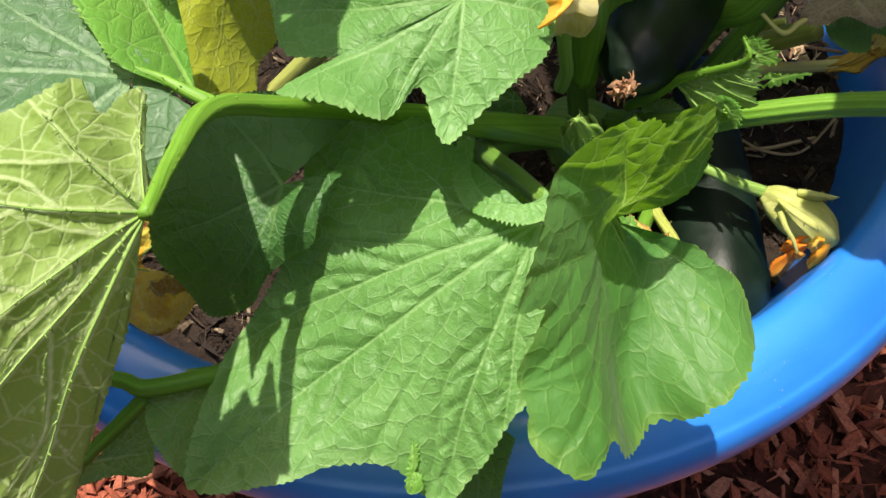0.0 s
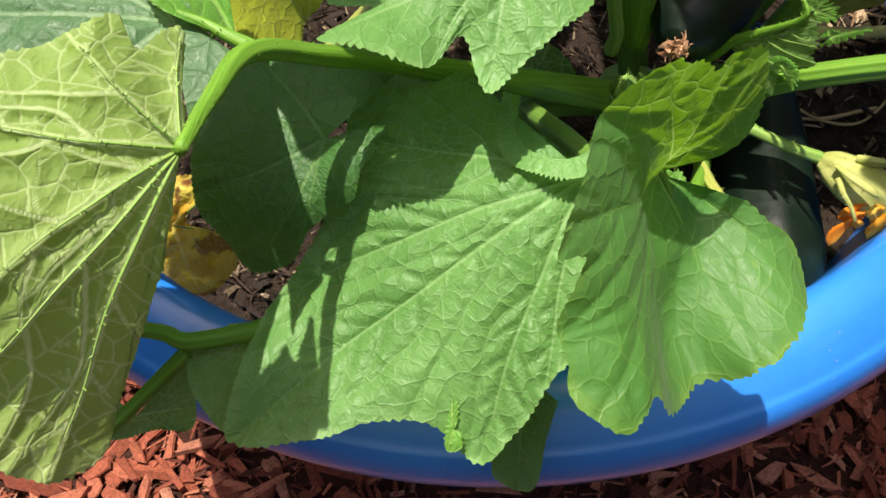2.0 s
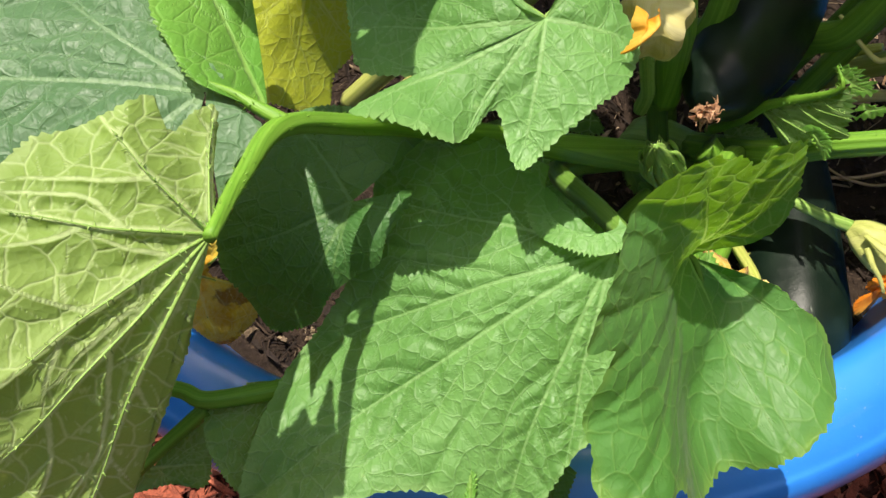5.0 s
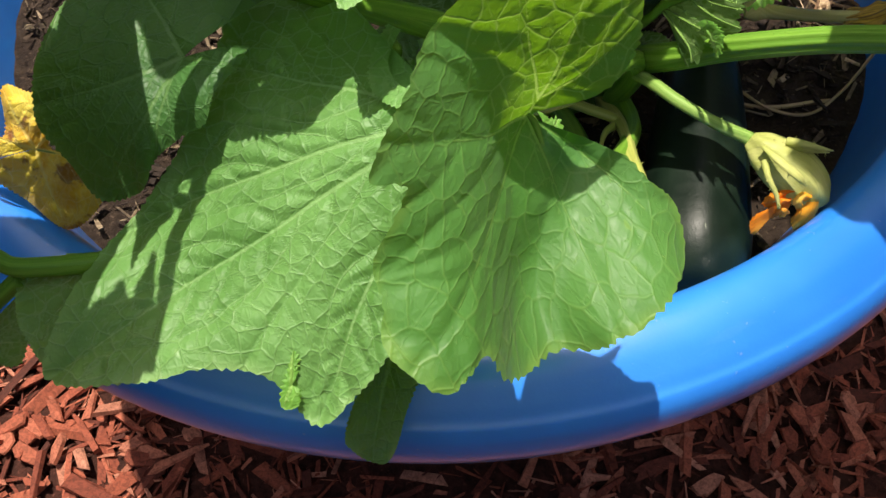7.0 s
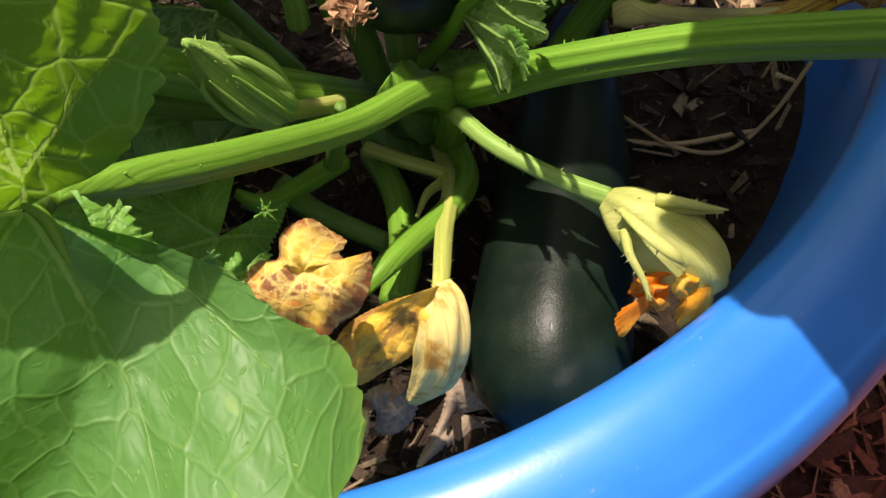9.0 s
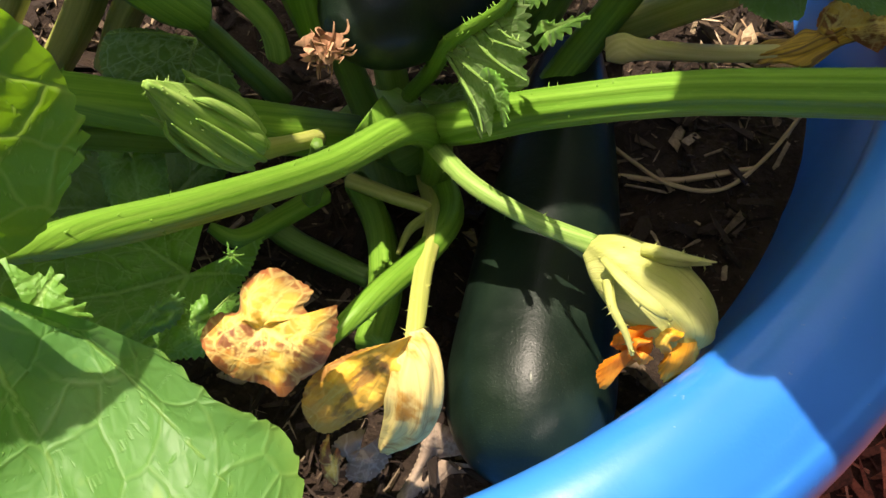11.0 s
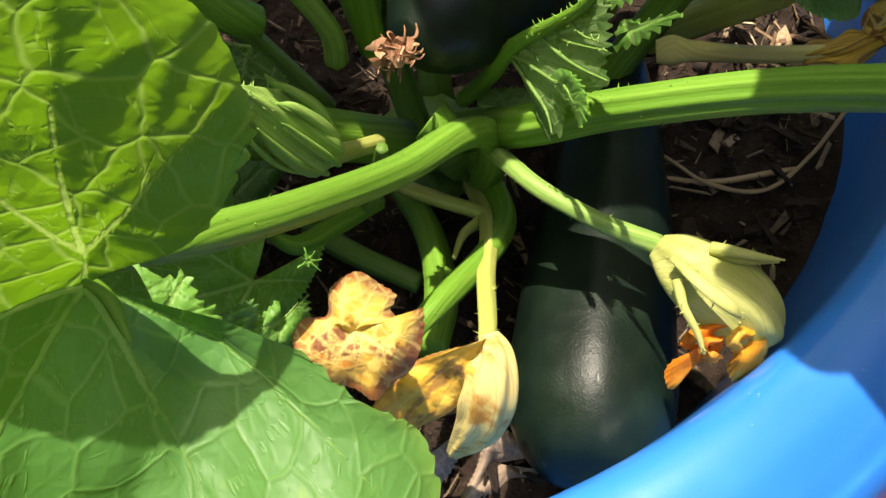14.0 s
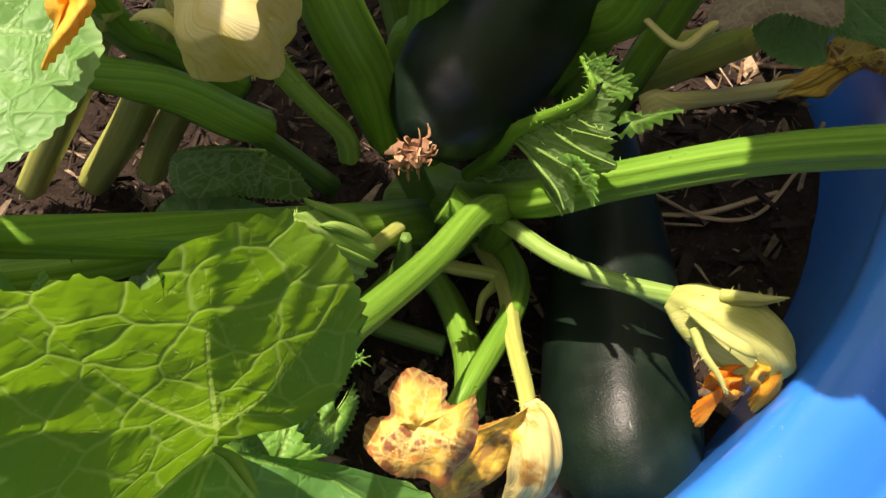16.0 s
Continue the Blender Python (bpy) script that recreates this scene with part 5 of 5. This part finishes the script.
F2 = [(0.067, 0.36, 0.65), (0.063, 0.351, 0.668), (0.065, 0.339, 0.69)]
tube("flower_stalk", [(0.067, 0.36, 0.65), (0.067, 0.369, 0.632), (0.071, 0.379, 0.605), (0.076, 0.392, 0.575), (0.075, 0.397, 0.555)], [0.0046, 0.0042, 0.0040, 0.0042, 0.0046], BUD, plant, "pale green curved flower stalk", prickles=60, ridges=5)
a, b, c = (Vector(v) for v in F2)
flower_2 = blossom([tuple(v) for v in (a, a.lerp(b, 0.3), a.lerp(b, 0.8), b.lerp(c, 0.4), c)], [0.0055, 0.0110, 0.0150, 0.0155, 0.0130], "yellow blossom with green base on a curved stalk", PETAL, 0.30, rough=0.12, prickles=60)
tube("sepal", [(0.048, 0.353, 0.664), (0.043, 0.356, 0.668), (0.036, 0.359, 0.668), (0.03, 0.36, 0.666)], [0.0034, 0.0028, 0.0018, 0.0004], PETAL, flower_2, sides=10)
tube("sepal", [(0.07, 0.352, 0.66), (0.07, 0.345, 0.672), (0.069, 0.342, 0.678)], [0.0030, 0.0040, 0.0010], CALYX, flower_2, sides=10, flat=0.5)
leaf("petal", (0.051, 0.294, 0.728), (0.39, -0.72, 0.57),
    [(51, 0.7, -0.2), (-12, 0.5, -0.2), (-58, 0.5, -0), (-101, 0.9, -0.3), (-120, 1.6, -0.7, 1), (-125, 0.7, -0.4), (-165, 0.5, -0.6), (-244, 0.6, -0.5)],
    PETAL_GOLD, flower_2, "orange-yellow petal lying on a leaf", crumple=4, rows=24, cols=140, veins=False, teeth=0.6, puff=0.3)

b0, b1, b2 = (Vector(v) for v in [(0.085, 0.33, 0.578), (0.076, 0.322, 0.602), (0.07, 0.311, 0.628)])
bud = blossom([tuple(v) for v in (b0, b0.lerp(b1, 0.35), b1, b1.lerp(b2, 0.5), b2)], [0.0045, 0.0098, 0.0095, 0.0055, 0.0012], "closed green flower bud with pointed sepals", BUD, 0.20, prickles=120)
along = (b2 - b0).normalized()
up = (Vector((0.1, -0.45, 0.88)) - along * along.dot(Vector((0.1, -0.45, 0.88)))).normalized()
aside = along.cross(up)
for k in range(9):
    o = up * math.cos(k * 0.698 + 0.4) + aside * math.sin(k * 0.698 + 0.4)
    flare = 0.006 + 0.002 * (k % 3)
    tube("sepal", [tuple(b0.lerp(b1, 0.1) + o * 0.007), tuple(b0.lerp(b1, 0.7) + o * 0.0105), tuple(b1.lerp(b2, 0.3) + o * 0.0095), tuple(b1.lerp(b2, 0.50 + 0.1 * (k % 2)) + o * flare)], [0.0018, 0.0023, 0.0015, 0.0003], BUD, bud, "pale green pointed sepal" if k == 0 else "", flat=0.6)
tube("flower_stalk", [(0.093, 0.369, 0.54), (0.088, 0.348, 0.56), (0.085, 0.33, 0.578)], [0.0035, 0.0033, 0.0040], STEM_PALE, plant)
tube("stub", [(0.098, 0.354, 0.555), (0.094, 0.358, 0.535), (0.087, 0.362, 0.51)], [0.0022, 0.0034, 0.0036], STEM_SHADED, plant, "dark cut stub of a stalk", prickles=20, ridges=5)
tube("fruitlet", [(0.113, 0.373, 0.55), (0.122, 0.369, 0.545)], [0.009, 0.006], STEM, plant, "tiny green fruitlet at the crown", steps=16)

# ---- tendrils and litter ----
tendril = tagged(tube("tendril", [(0.209, 0.465, 0.435), (0.222, 0.449, 0.44), (0.24, 0.434, 0.442), (0.265, 0.432, 0.443), (0.287, 0.45, 0.45), (0.305, 0.472, 0.465)], [0.0012, 0.0011, 0.0011, 0.0011, 0.0011, 0.0012], STEM_TAN, None, steps=60, sides=8, rough=0.3), "dry curved tan tendril lying on the soil", "tendril")
tagged(tube("tendril", [(0.216, 0.443, 0.435), (0.241, 0.44, 0.437), (0.281, 0.448, 0.44)], [0.0014, 0.0016, 0.0013], STEM_TAN, None, steps=40, sides=8, rough=0.4), "dry straw-coloured stalk lying on the soil", "tendril")
tube("tendril", [(0.188, 0.444, 0.59), (0.199, 0.426, 0.585), (0.21, 0.418, 0.58), (0.224, 0.428, 0.58), (0.239, 0.426, 0.58)], [0.0012, 0.0014, 0.0017, 0.0019, 0.0014], STEM_CREAM, plant, "dry grey tendril")
rnd_chip = random.Random(8)
spots = [(0.284 + rnd_chip.gauss(0, 0.014), 0.522 + rnd_chip.gauss(0, 0.022), SOIL_Z + 0.012 + 0.006 * rnd_chip.random()) for _ in range(28)]
tagged(splinters("wood_chips", spots, (0.010, 0.030), PALE_CHIP, seed=12, tilt=0.6, slim=0.3), "pale wood chips lying on the dark soil", "wood chips", kind="stuff")
dead = leaf("dead_leaf", (0.142, 0.287, 0.435), (0.07, -0.41, 0.91),
    [(15, 2.2, 1, 1), (96, 1.5, 1, 1), (191, 0.8, 0.6), (234, 2.8, 0.9, 1), (257, 1.4, 0), (357, 2.2, 0.2)], LEAF_BROWN, None, bow=0.5, crumple=4, teeth=1.0, veins=False)
tagged(dead, "dry crumpled grey-brown leaf lying on the soil", "dead leaf")


def bark_chips(count, kinds=10):
    """The large loose chips round the near side of the tub, each a piece of the ground."""
    shapes = []
    for k in range(kinds):
        rnd = np.random.RandomState(40 + k)
        length, width = rnd.uniform(0.024, 0.060), rnd.uniform(0.007, 0.019)
        ring = [(-0.5, -0.35), (-0.15, -0.5), (0.3, -0.42), (0.5, -0.1), (0.42, 0.3), (0.05, 0.5), (-0.4, 0.36)]
        flat = [((x + rnd.uniform(-0.10, 0.10)) * length, (y + rnd.uniform(-0.12, 0.12)) * width) for x, y in ring]
        thick, m = rnd.uniform(0.002, 0.005), len(flat)
        verts = [(x, y, -thick / 2) for x, y in flat] + [(x * 0.94, y * 0.9, thick / 2 + rnd.uniform(-0.001, 0.0015)) for x, y in flat]
        faces = [tuple(range(m - 1, -1, -1)), tuple(range(m, 2 * m))] + [(a, (a + 1) % m, m + (a + 1) % m, m + a) for a in range(m)]
        me = bpy.data.meshes.new("bark_chip")
        me.from_pydata(verts, [], faces)
        me.materials.append(CHIP)
        shapes.append(me)
    rnd = random.Random(17)
    made = 0
    while made < count:
        x, y = rnd.uniform(-0.48, 0.52), rnd.uniform(-0.22, 0.42)
        if not 0.33 < math.hypot(x - TUB[0], y - TUB[1]) < 0.62:
            continue
        chip = new("bark_chip", shapes[made % kinds])
        chip.parent = ground
        chip.location = (x, y, hump(x, y - 0.3) * 0.8 + 0.012 + 0.008 * rnd.random())
        chip.rotation_euler = (rnd.gauss(0, 0.28), rnd.gauss(0, 0.28), rnd.uniform(0, 6.283))
        made += 1


bark_chips(300)
